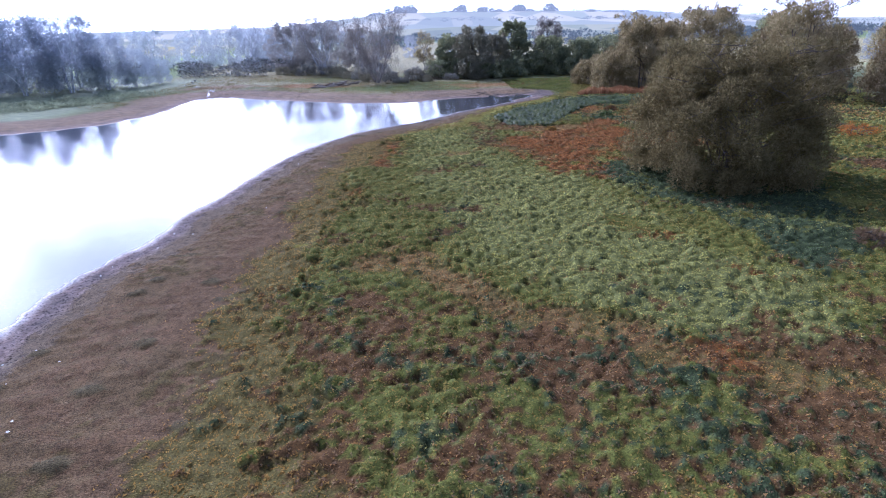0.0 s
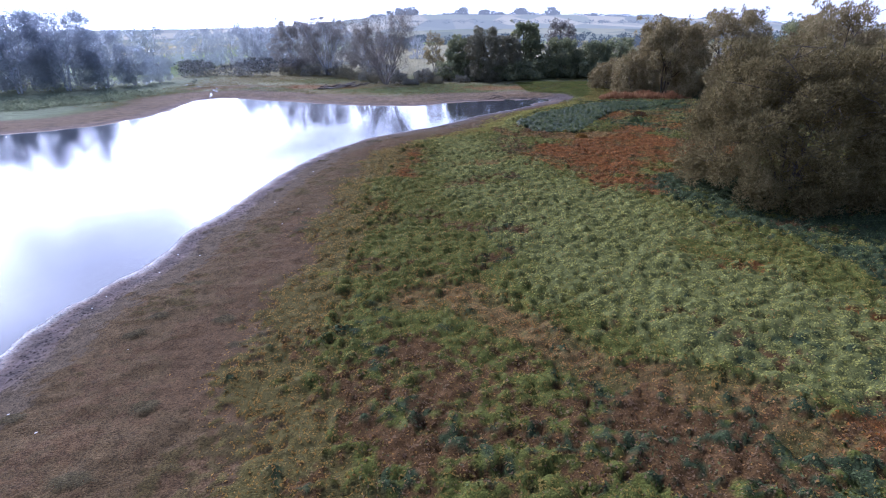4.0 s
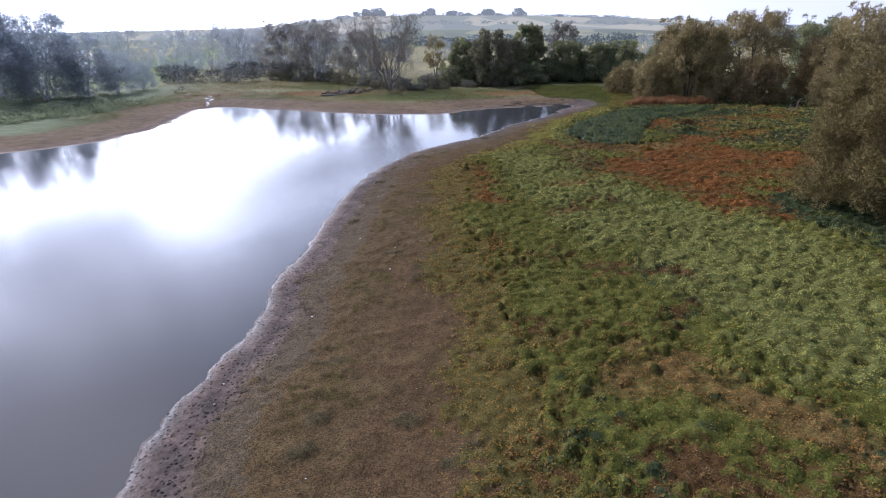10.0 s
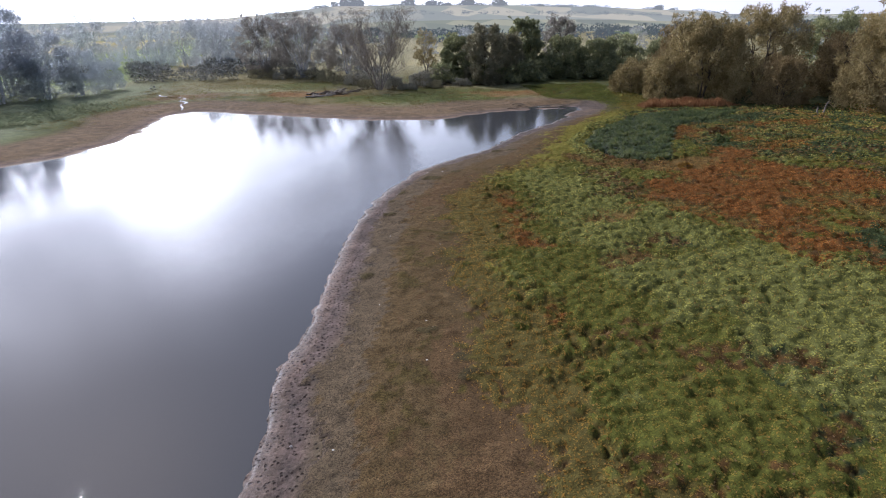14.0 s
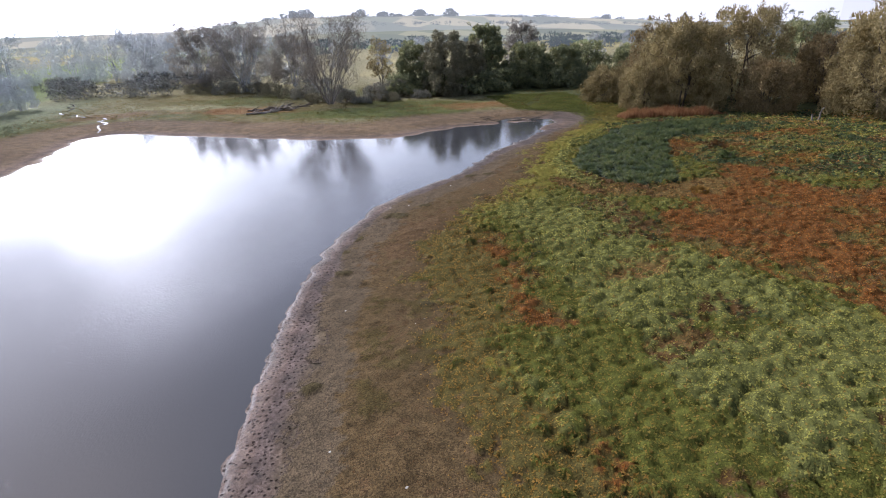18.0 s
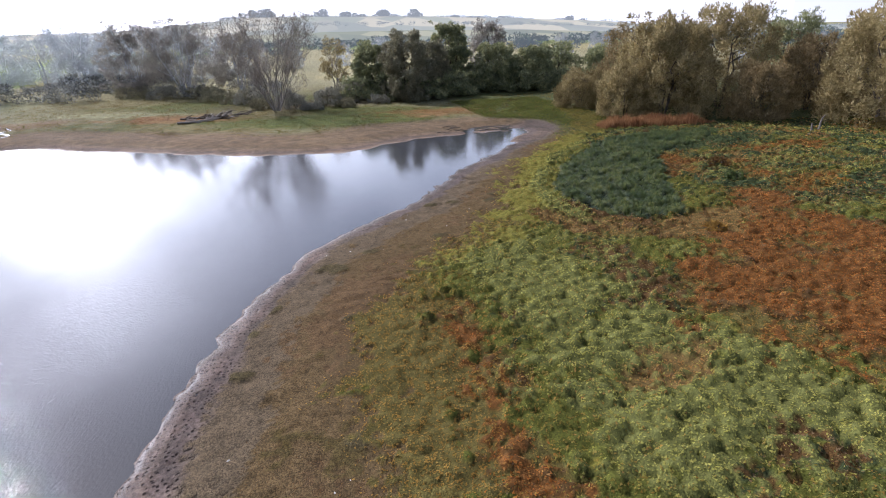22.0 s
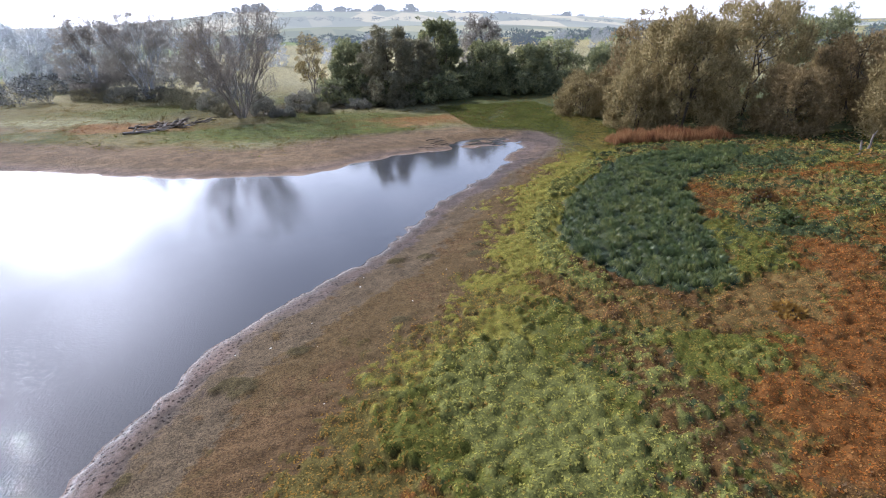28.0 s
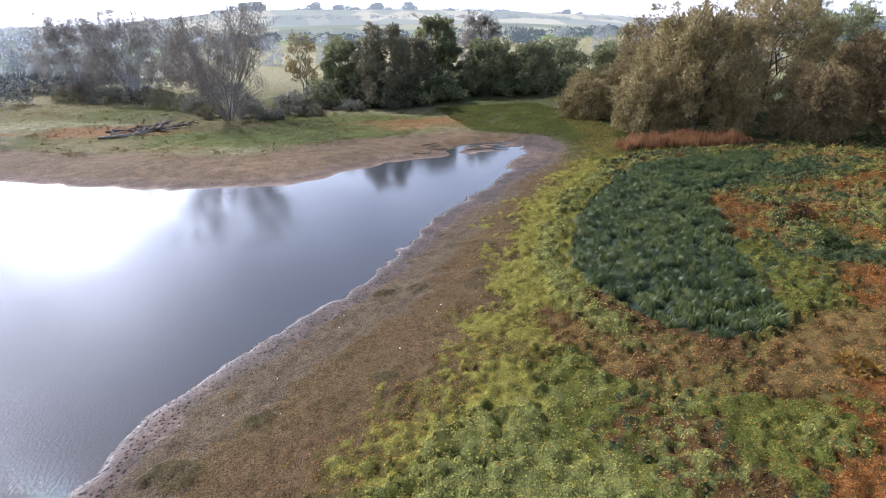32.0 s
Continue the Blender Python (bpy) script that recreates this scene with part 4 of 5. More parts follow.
def kind_at(x, y, d):
    """What grows at a place, plant by plant, and how high its top stands there."""
    f, ci, cj = lumps_of(x, y, CELL, 3)
    z = zones(x, y, d)
    kind = np.full(np.shape(x), 5)
    left = np.ones(np.shape(x), bool)

    def take(mask, k):
        nonlocal left
        kind[left & mask] = k
        left = left & ~mask
    u = [np.clip(0.5 * hash2(ci, cj, 20 + q) + 0.5 * np.clip((vnoise(x, y, 2.0, 120 + 5 * q) - 0.5) * 1.2 + 0.5, 0, 1), 0, 1) for q in range(9)]
    take(z["sedge"] > 0.5, 10)
    take(u[8] < 0.8 * streak(x, y, [(9.6, 107), (9.0, 112), (10.2, 119), (18, 131), (28, 141)], 1.0, 0.6, 57), 4)
    take(u[0] < z["mud"], 9)
    t = u[1] < z["turf"] / np.maximum(1 - z["mud"], 1e-3)
    f3, hi, hj = lumps_of(x * 0.7 + y * 0.35, y - x * 0.3, 1.9, 27)
    scuff = t & (f3 < 0.30) & (hash2(hi, hj, 60) < 0.09)
    for sx, sy, sr in ((-14.9, 102.3, 1.2), (-14.2, 101.4, 0.9), (-22.2, 44.9, 0.9), (-22.3, 39.6, 0.8), (-15.9, 36, 0.7), (-19.3, 25.4, 0.9)):
        scuff = scuff | (t & (np.hypot((x - sx) / sr, (y - sy) / (0.45 * sr)) + (vnoise(x, y, 0.6, 29) - 0.5) < 1))
    take(scuff, 11)
    redness = (0.08 + 0.62 * smooth(-4.5, -0.5, z["edge"]) * smooth(3.5, 0.5, z["edge"])) * (0.45 + 0.55 * smooth(95, 60, y)) * (0.3 + 1.2 * smooth(0.35, 0.65, fbm(x, y, 6, 82))) + 0.4 * z["red"]
    take(t & (u[2] < redness), 8)
    take(t & (u[3] < (0.10 + 0.5 * smooth(0.35, 0.62, fbm(x, y, 4, 83))) * smooth(118, 80, y) * smooth(5.2, 7.0, d)), 6)
    take(t & (u[4] < 0.9 * smooth(6.6, 4.2, d)), 15)
    take(t, 7)
    # yellow-green plants stand in for the sunlit strip of this grass
    take((y > 146) & (u[7] < 0.75 * streak(x, y, [(32, 148), (38, 160), (43, 172), (47, 188)], 3.2, 1.0, 55)), 3)
    take((y > 170) & (u[5] < 0.8 * streak(x, y, [(26, 178), (36, 198), (50, 209)], 0.9, 0.5, 56)), 7)
    take(u[6] < smooth(146, 154, y) * 0.95, 13)
    take(u[3] < 0.22 * smooth(44, 34, y) * smooth(-2, 4, z["edge"]), 2)
    take(u[7] < 0.32 * smooth(42, 32, y) * smooth(0, 6, z["edge"]), 1)
    take((y < 36) & (u[5] < z["brown"] * 0.55), 1)
    take((y < 70) & (u[4] < z["rust"] * 0.55), 0)
    band = smooth(10.0, 1.5, z["edge"]) * np.interp(y, [20, 60, 80, 95, 110, 125], [0.9, 0.9, 0.9, 0.75, 0.45, 0.1]) + 0.10 * smooth(70, 45, y) + 0.85 * z["gold"]
    take(u[8] < 0.5 * z["gold"], 14)
    take(u[2] < band * (1 - 0.7 * z["pale"] * (1 - z["gold"])), 12)
    take(u[3] < 0.45 * smooth(5, 0.5, z["edge"]) * smooth(72, 84, y) * smooth(116, 104, y), 1)
    take((y > 70) & (u[6] < z["brown"] * 0.72), 14)
    for name, share, q in (("rust", 0.8, 4), ("brown", 0.62, 5), ("dark", 0.7, 6), ("yellow", 0.88, 7), ("pale", 0.86, 8)):
        take(u[q] < z[name] * share, KINDS.index(name))
    take((z["rust"] > 0.5) & (u[7] < 0.5), 1)
    take(((z["rust"] > 0.4) | (z["brown"] > 0.4)) & (y > 70), 12)
    take((y > 100) & (u[8] < 0.34 * smooth(20, 30, x)), 2)
    take((y > 100) & (u[7] < 0.3 * smooth(20, 30, x)), 14)
    take((y > 100) & (u[6] < 0.36 * smooth(20, 30, x)), 4)
    w = 0.52 + (hash2(ci, cj, 31) - 0.5) * 0.32 + (fbm(x, y, 7, 81) - 0.5) * 1.7 + (fbm(x, y, 2.2, 87) - 0.5) * 0.7 - 0.17 * smooth(50, 30, y)
    take((w < 0.12) & (z["edge"] > 3 + 9 * smooth(90, 75, y) * smooth(36, 42, y)), 1)
    take((w < 0.19) & (z["edge"] > 7 + 9 * smooth(90, 75, y)), 2)
    take((w > 0.95) & (y < 105), 3)
    take((w > 0.80) & ((y < 104) | (x < 26)), 4)
    take((w > 0.76) & (y > 104) & (x > 28), 14)
    take((w < 0.46) & (y > 104) & (x > 28), 2)
    f2, _, _ = lumps_of(x, y, 0.27, 9)
    f4, ti, tj = lumps_of(x + 0.25 * vnoise(x, y, 0.6, 11), y, 0.78, 19)
    dome = np.sqrt(np.clip(1 - (f / 0.9) ** 2, 0, 1)) * (0.6 + 0.4 * hash2(ci, cj, 40)) * 0.3 + np.sqrt(np.clip(1 - (f2 / 0.85) ** 2, 0, 1)) * 0.18 + np.sqrt(np.clip(1 - (f4 / 0.78) ** 2, 0, 1)) * (0.45 + 0.5 * hash2(ti, tj, 41))
    swell = 0.65 + 0.7 * fbm(x, y, 4, 85)
    hump = 0.10 * smooth(0.45, 0.75, fbm(x, y * 1.3, 1.5, 86)) * ((kind == 6) | (kind == 7) | (kind == 8) | (kind == 15))
    return kind, hump + KIND_TALL[kind] * dome * swell * np.where((kind < 6) | (kind == 12) | (kind == 14), z["grown"], 1.0), (ci, cj)


FIELDS = []


def field_of(step, x0, x1, y0, y1):
    """A raster of the plan: the kind that grows there, the soil's height and the plants' height."""
    X, Y = np.meshgrid(np.arange(x0, x1, step), np.arange(y0, y1, step), indexing="ij")
    D = shore_distance(X, Y)
    kind, H, _ = kind_at(X, Y, D)
    return x0, y0, step, kind, height(X, Y, D), H, D


def undergrowth(step, x0, x1, y0, y1, skip=None):
    """The close carpet of low plants and turf: a lumpy canopy over the soil."""
    ax, ay = np.arange(x0, x1, step), np.arange(y0, y1, step)
    X, Y = np.meshgrid(ax, ay, indexing="ij")
    rng = np.random.default_rng(5)
    X, Y = X + rng.uniform(-0.08, 0.08, X.shape), Y + rng.uniform(-0.08, 0.08, X.shape)
    D = shore_distance(X, Y)
    kind, H, (ci, cj) = kind_at(X, Y, D)
    FIELDS.append((x0, y0, step, kind, height(X, Y, D), H, D))
    Z = FIELDS[-1][4] + (H + rng.uniform(-0.02, 0.025, X.shape) * (H > 0.06)) * smooth(1.0, 2.5, D) + 0.012 - 0.2 * smooth(2.0, 1.0, D)
    rim = np.minimum(np.minimum(x1 - X, Y - y0), y1 - Y) + (fbm(X, Y, 3, 88) - 0.5) * 3
    if skip:
        ok = (D > 1.0) & (rim > 0) & ~((X > skip[0]) & (X < skip[1]) & (Y > skip[2]) & (Y < skip[3]) & (X < 0.9 * Y + 8))
        Z = Z - 0.05
    else:
        Z = Z - 0.5 * smooth(2.0, 0.0, rim)
        ok = (D > 1.0) & (rim > 0) & (X < 0.9 * Y + 12)
    ni, nj = X.shape
    I, J = np.meshgrid(np.arange(ni - 1), np.arange(nj - 1), indexing="ij")
    keep = ok[:-1, :-1] & ok[1:, :-1] & ok[:-1, 1:] & ok[1:, 1:]
    bare = kind == 9
    keep &= ~(bare[:-1, :-1] & bare[1:, :-1] & bare[:-1, 1:] & bare[1:, 1:])
    I, J = I[keep], J[keep]
    F = np.stack([I * nj + J, (I + 1) * nj + J, (I + 1) * nj + J + 1, I * nj + J + 1], -1)
    used = np.unique(F)
    lut = np.zeros(ni * nj, np.int64)
    lut[used] = np.arange(len(used))
    me = mesh_of("undergrowth", np.stack([X, Y, Z], -1).reshape(-1, 3)[used], lut[F], 4)
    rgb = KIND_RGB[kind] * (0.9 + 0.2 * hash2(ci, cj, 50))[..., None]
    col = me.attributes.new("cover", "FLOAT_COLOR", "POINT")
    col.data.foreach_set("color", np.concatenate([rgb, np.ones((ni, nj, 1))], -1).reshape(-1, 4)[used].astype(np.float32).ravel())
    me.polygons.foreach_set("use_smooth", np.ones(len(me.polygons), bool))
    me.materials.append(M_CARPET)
    tagged(new("undergrowth", me), "close carpet of low autumn plants and turf over the shore", "undergrowth", kind="stuff")


undergrowth(0.205, -31, 64, 6, 150)
undergrowth(0.5, -36, 104, -36, 150, (-40, 60, 9, 152))
LEAF_OF = {"grass": (M_GRASS, "fresh green grass along the track beside the inlet"), "rust": (M_RUST, "rust-red dying dock plants in the shore meadow"), "brown": (M_BROWN, "brown withered leafy plants in the shore meadow"),
           "gold": (M_GOLD, "golden-brown dying plants in the shore meadow"), "dark": (M_DARK, "dark green nettle-like plants in the meadow"), "yellow": (M_YELLOW, "yellow-green leafy plants along the bank"),
           "pale": (M_PALE, "pale grey-green leafy plants in the meadow"), "green": (M_GREEN, "green leafy plants covering the shore meadow"),
           "drab": (M_DRAB, "low olive-green plants between the turf and the meadow"), "olive": (M_TURF, "short olive-brown turf along the lake shore"), "tan": (M_TURF, "short tan turf along the lake shore"), "red": (M_TURF_RED, "short reddish turf along the lake shore")}


def leaves_over(x0, x1, y0, y1, per_m2, leaf, seed, wide=0, field=None):
    """Single leaves and sprigs standing out of the carpet; neighbouring kinds mix along their borders."""
    x, y, a, b = scatter(x0, x1, y0, y1, per_m2, seed)
    keep = (x < 0.9 * y + 8 + wide) & (np.hypot(x - 35, y - 66) > 5)
    x, y, a, b = x[keep], y[keep], a[keep], b[keep]
    fx, fy, step, kinds, soil, tall, far = field
    rng = np.random.default_rng(seed)

    def cell(px, py):
        return np.clip(np.round((px - fx) / step).astype(int), 1, kinds.shape[0] - 2), np.clip(np.round((py - fy) / step).astype(int), 1, kinds.shape[1] - 2)
    i, j = cell(x, y)
    mi, mj = cell(x + rng.normal(0, 0.62, len(x)), y + rng.normal(0, 0.62, len(x)))
    kind, H, z = kinds[mi, mj], tall[i, j], soil[i, j]
    stray, fleck = rng.uniform(0, 1, len(x)), 0.015 + 0.12 * smooth(0.42, 0.72, fbm(x, y, 3.4, 140))
    herb = (kind == 4) | (kind == 5) | (kind == 3)
    kind = np.where(herb & (stray < fleck), 12, np.where(herb & (stray < fleck * 1.45), 1, kind))
    kind = np.where(((kind == 0) | (kind == 1)) & (stray < 0.22), np.where(stray < 0.07, 12, np.where(stray < 0.11, 2, 14)), kind)
    slope = [(tall[i + 1, j] - tall[i - 1, j]) / (2 * step), (tall[i, j + 1] - tall[i, j - 1]) / (2 * step)]
    ok = (far[i, j] > 2.2) & (kinds[i, j] != 9) & (kinds[i, j] != 10) & (H / KIND_TALL[kinds[i, j]] > np.where(kinds[i, j] < 6, 0.14, 0.1) + 0.34 * b)
    for k, name in enumerate(KINDS):
        if name not in LEAF_OF:
            continue
        short = name in ("olive", "tan", "red")
        s = ok & (kind == k) & (b < (0.34 if short else 1.0))
        n = int(s.sum())
        if n == 0:
            continue
        ll = leaf * rng.uniform(0.65, 1.35, n) * (0.8 if short else 1.0)
        at = np.stack([x[s], y[s], z[s] + H[s] * rng.uniform(0.8, 1.05, n)], -1)
        th = a[s] * 2 * math.pi
        face = unit(np.stack([-slope[0][s], -slope[1][s], np.ones(n)], -1) + rng.normal(0, 0.3, (n, 3)))
        along = unit(np.cross(face, np.stack([np.cos(th), np.sin(th), np.zeros(n)], -1)) + np.array([0, 0, 0.15]))
        across = np.cross(face, along)
        if short:
            along = unit(np.stack([np.cos(th), np.sin(th), rng.normal(0.4, 0.4, n)], -1))
            across = unit(np.cross(along, np.array([0, 0, 1.0])) + rng.normal(0, 0.35, along.shape))
        ob = new("turf" if short else "meadow_plants", leaf_mesh("leaves", at, along, across, ll, ll * (0.35 if short else 0.8), True))
        ob.data.materials.append(LEAF_OF[name][0])
        tagged(ob, LEAF_OF[name][1], "grass" if short else "plants", kind="stuff")


leaves_over(-30, 40, 13, 72, 150, 0.125, 201, 0, FIELDS[0])
leaves_over(-28, 46, 72, 112, 150, 0.125, 202, 0, FIELDS[0])
leaves_over(-12, 62, 112, 149, 80, 0.17, 203, 0, FIELDS[0])
leaves_over(40, 100, 40, 112, 16, 0.36, 204, 0, FIELDS[1])
leaves_over(62, 100, 112, 148, 16, 0.36, 205, 0, FIELDS[1])
leaves_over(22, 46, 149, 205, 40, 0.24, 206, 0, field_of(0.3, 21, 47, 148, 206))
leaves_over(-30, 40, -34, 13, 5, 0.4, 207, 999, FIELDS[1])
leaves_over(40, 100, -34, 40, 5, 0.4, 208, 999, FIELDS[1])


def sedge_bed():
    """Arching dark blades in heavy tufts."""
    rng = np.random.default_rng(77)
    gx, gy = np.meshgrid(np.arange(9, 59, 1.3), np.arange(101, 147, 1.3), indexing="ij")
    x, y = (gx + rng.uniform(-0.45, 0.45, gx.shape)).ravel(), (gy + rng.uniform(-0.45, 0.45, gx.shape)).ravel()
    s = inside(SEDGE_EDGE, x, y)
    x, y = x[s], y[s]
    n, k = len(x), 150
    z = ground_z(x, y)
    tuft = rng.uniform(0.75, 1.25, n)
    th = rng.uniform(0, 2 * math.pi, (n, k))
    th = th - 0.5 * np.sin(th + 2.2)
    hgt = tuft[:, None] * rng.uniform(0.62, 1.05, (n, k))
    start = rng.uniform(0.0, 0.32, (n, k))
    p0 = np.stack([x[:, None] + start * np.cos(th), y[:, None] + start * np.sin(th), np.repeat(z[:, None], k, 1)], -1)
    dirn = np.stack([np.cos(th), np.sin(th), np.zeros((n, k))], -1)
    side = np.stack([-np.sin(th), np.cos(th), np.zeros((n, k))], -1) * 0.026
    up = np.array([0, 0, 1.0])
    h = hgt[..., None]
    p1, p2, p3 = p0 + up * h * 0.75 + dirn * h * 0.10, p0 + up * h + dirn * h * 0.38, p0 + up * h * 0.62 + dirn * h * 0.78
    q = np.stack([p0 - side, p0 + side, p1 + side, p1 - side, p2 + side * 0.8, p2 - side * 0.8, p3, p3 + side * 0.1], 2).reshape(-1, 8, 3)
    b = np.arange(len(q))[:, None] * 8
    f = np.concatenate([b + np.array([[0, 1, 2, 3]]), b + np.array([[3, 2, 4, 5]]), b + np.array([[5, 4, 7, 6]])])
    ob = new("sedge_bed", mesh_of("sedge_bed", q.reshape(-1, 3), f, 4))
    ob.data.materials.append(M_SEDGE)
    tagged(ob, "dense bed of dark blue-green arching sedge", "sedge", kind="stuff")


sedge_bed()


def reed_bed(name, x, y, tall, material, label, seed):
    rng = np.random.default_rng(seed)
    n = len(x)
    z = ground_z(x, y)
    at = np.stack([x, y, z - 0.05], -1)
    along = unit(np.stack([rng.normal(0.05, 0.10, n), rng.normal(0, 0.10, n), np.ones(n)], -1))
    a = rng.uniform(0, math.pi, n)
    across = np.stack([np.cos(a), np.sin(a), np.zeros(n)], -1)
    tall = tall * (0.3 + 1.25 * fbm(x, y, 2.6, 7)) * (0.35 + 0.65 * smooth(36, 41, x) * smooth(59, 54, x)) * rng.uniform(0.6, 1.1, n)
    ob = new(name, leaf_mesh(name, at, along, across, tall, rng.uniform(0.05, 0.12, n)))
    ob.data.materials.append(material)
    tagged(ob, label, "reeds", kind="stuff")


rng = np.random.default_rng(8)
u, v = rng.uniform(0, 1, 9000), rng.uniform(0, 1, 9000)
reed_bed("reed_bed", 36.8 + 21.5 * u, 152.0 - 4.2 * u + (1.2 + 4.0 * np.sqrt(u * (1 - u)) * 1.8) * v + rng.normal(0, 0.4, 9000), 2.2, M_REED, "strip of rust-brown standing reeds below the willows", 9)


# ---- trees ----
def limb(rng, a, b, r0, r1, n=6, wob=0.06, sag=0.0):
    t = np.linspace(0, 1, n)[:, None]
    a, b = np.asarray(a, float), np.asarray(b, float)
    L = np.linalg.norm(b - a)
    p = a + (b - a) * t + rng.normal(0, wob * L, (n, 3)) * (t * (1 - t)) * 2
    p[:, 2] += sag * L * (t * (1 - t))[:, 0] * 2
    return p, r0 + (r1 - r0) * t[:, 0] ** 0.8


def tree(name, x, y, tall, wide, leaf_m, bark_m, label, leaves=6000, leaf=0.5, stems=3, low=0.15, spread=0.45, shape=0.8, drooping=0.2, twigs=5, lumps=40, seed=1, group="", category="tree", lean=(0, 0), thin=1.0, slim=0.45, subs=3, sides=6, wob=0.05, fan=False, plume=1.0, clump=0.19, split=True):
    """A tree: stems and limbs that carry lumps of leaf sprays, with gaps between the lumps."""
    rng = np.random.default_rng(seed)
    top = new(name)
    top.location = (x, y, float(ground_z(x, y)[0]) - 0.1)
    lines, tips, split = [], [], split and tall > 9
    r_base = 0.022 * tall / max(stems, 1) ** 0.45 * thin
    for s in range(stems):
        az = 2 * math.pi * (s + rng.uniform(-0.3, 0.3)) / stems
        out = spread * wide * (rng.uniform(0.4, 1.0) if stems > 1 else 0.08)
        foot = np.array([math.cos(az), math.sin(az), 0]) * (0.05 * wide if stems > 1 else 0)
        head = np.array([math.cos(az) * out + lean[0], math.sin(az) * out + lean[1], tall * rng.uniform(0.78, 0.97)])
        p, r = limb(rng, foot, head, r_base, r_base * 0.15, 9, wob, 0.12)
        if split:
            stem = part("stem" if stems > 1 else "trunk", tubes("stem", [(p, r)], sides), bark_m, top)
        else:
            lines.append((p, r))
        for i in range(twigs):
            f = rng.uniform(0.18, 0.95)
            o = p[int(f * 8)]
            az2 = az + rng.normal(0, 1.2) if stems > 1 else rng.uniform(0, 2 * math.pi)
            reach = wide * rng.uniform(0.35, 0.9) * (1.1 - 0.6 * f)
            e = o + np.array([math.cos(az2) * reach, math.sin(az2) * reach, tall * rng.uniform(0.05, 0.24)])
            if fan:
                az2 = az + rng.normal(0, 0.9)
                reach = wide * rng.uniform(0.12, 0.48)
                e = o + np.array([math.cos(az2) * reach, math.sin(az2) * reach, tall * rng.uniform(0.12, 0.30)])
            e[2] = min(e[2], tall * 0.99)
            q, rq = limb(rng, o, e, r_base * (1 - f) * 0.55 + 0.03, 0.025, 6, 0.07, 0.1)
            bough = [(q, rq)]
            tips.append(q[-1])
            for j in range(subs):
                o2 = q[rng.integers(2, 6)]
                e2 = o2 + np.array([rng.normal(0, 0.16) * wide, rng.normal(0, 0.16) * wide, tall * rng.uniform(0.02, 0.15)])
                if fan:
                    e2 = o2 + np.array([rng.normal(0, 0.07) * wide, rng.normal(0, 0.07) * wide, tall * rng.uniform(0.04, 0.12)])
                e2[2] = min(e2[2], tall)
                bough.append(limb(rng, o2, e2, 0.06 * thin, 0.025, 4, 0.08))
                tips.append(e2)
            if split:
                part("branch", tubes("branch", bough, max(4, sides - 1), True), bark_m, stem)
            else:
                lines += bough
    if not split:
        part("trunk", tubes("trunk", lines, sides), bark_m, top, "grey-brown trunk with spreading limbs")
    # lumps over a dome, plus the limb tips
    n = lumps
    cz = low + (1 - low) * rng.uniform(0, 1, n) ** 1.15
    az = rng.uniform(0, 2 * math.pi, n)
    prof = np.sqrt(np.clip(1 - ((cz - 0.36) / 0.66) ** 2, 0.03, 1)) ** shape
    rad = wide * prof * np.sqrt(rng.uniform(0.25, 1.0, n))
    lump = np.stack([np.cos(az) * rad + lean[0] * cz, np.sin(az) * rad + lean[1] * cz, cz * tall * 0.93], -1)
    if tips:
        lump = np.concatenate([lump, np.array(tips)])
    size = wide * rng.uniform(0.6, 1.4, len(lump)) * clump
    size = size / plume ** 0.6
    size[n:] *= 0.5
    w = size ** 2
    pick = rng.choice(len(lump), leaves, p=w / w.sum())
    d = unit(rng.normal(0, 1, (leaves, 3)))
    rr = size[pick][:, None] * rng.uniform(0.35, 1.0, (leaves, 1)) ** 0.6
    at = lump[pick] + d * rr * np.array([1, 1, 0.85 * plume])
    at[:, 2] = np.clip(at[:, 2], 0.15, tall * 1.03)
    along = unit(d * 0.8 + rng.normal(0, 0.5, d.shape) + np.array([0, 0, 0.35 - drooping * 2]))
    across = unit(np.cross(along, rng.normal(0, 1, d.shape)))
    ll = leaf * rng.uniform(0.6, 1.5, leaves)
    part("crown", leaf_mesh("crown", at, along, across, ll, ll * slim, True), leaf_m, top, "")
    tagged(top, label, category, group)
    return top


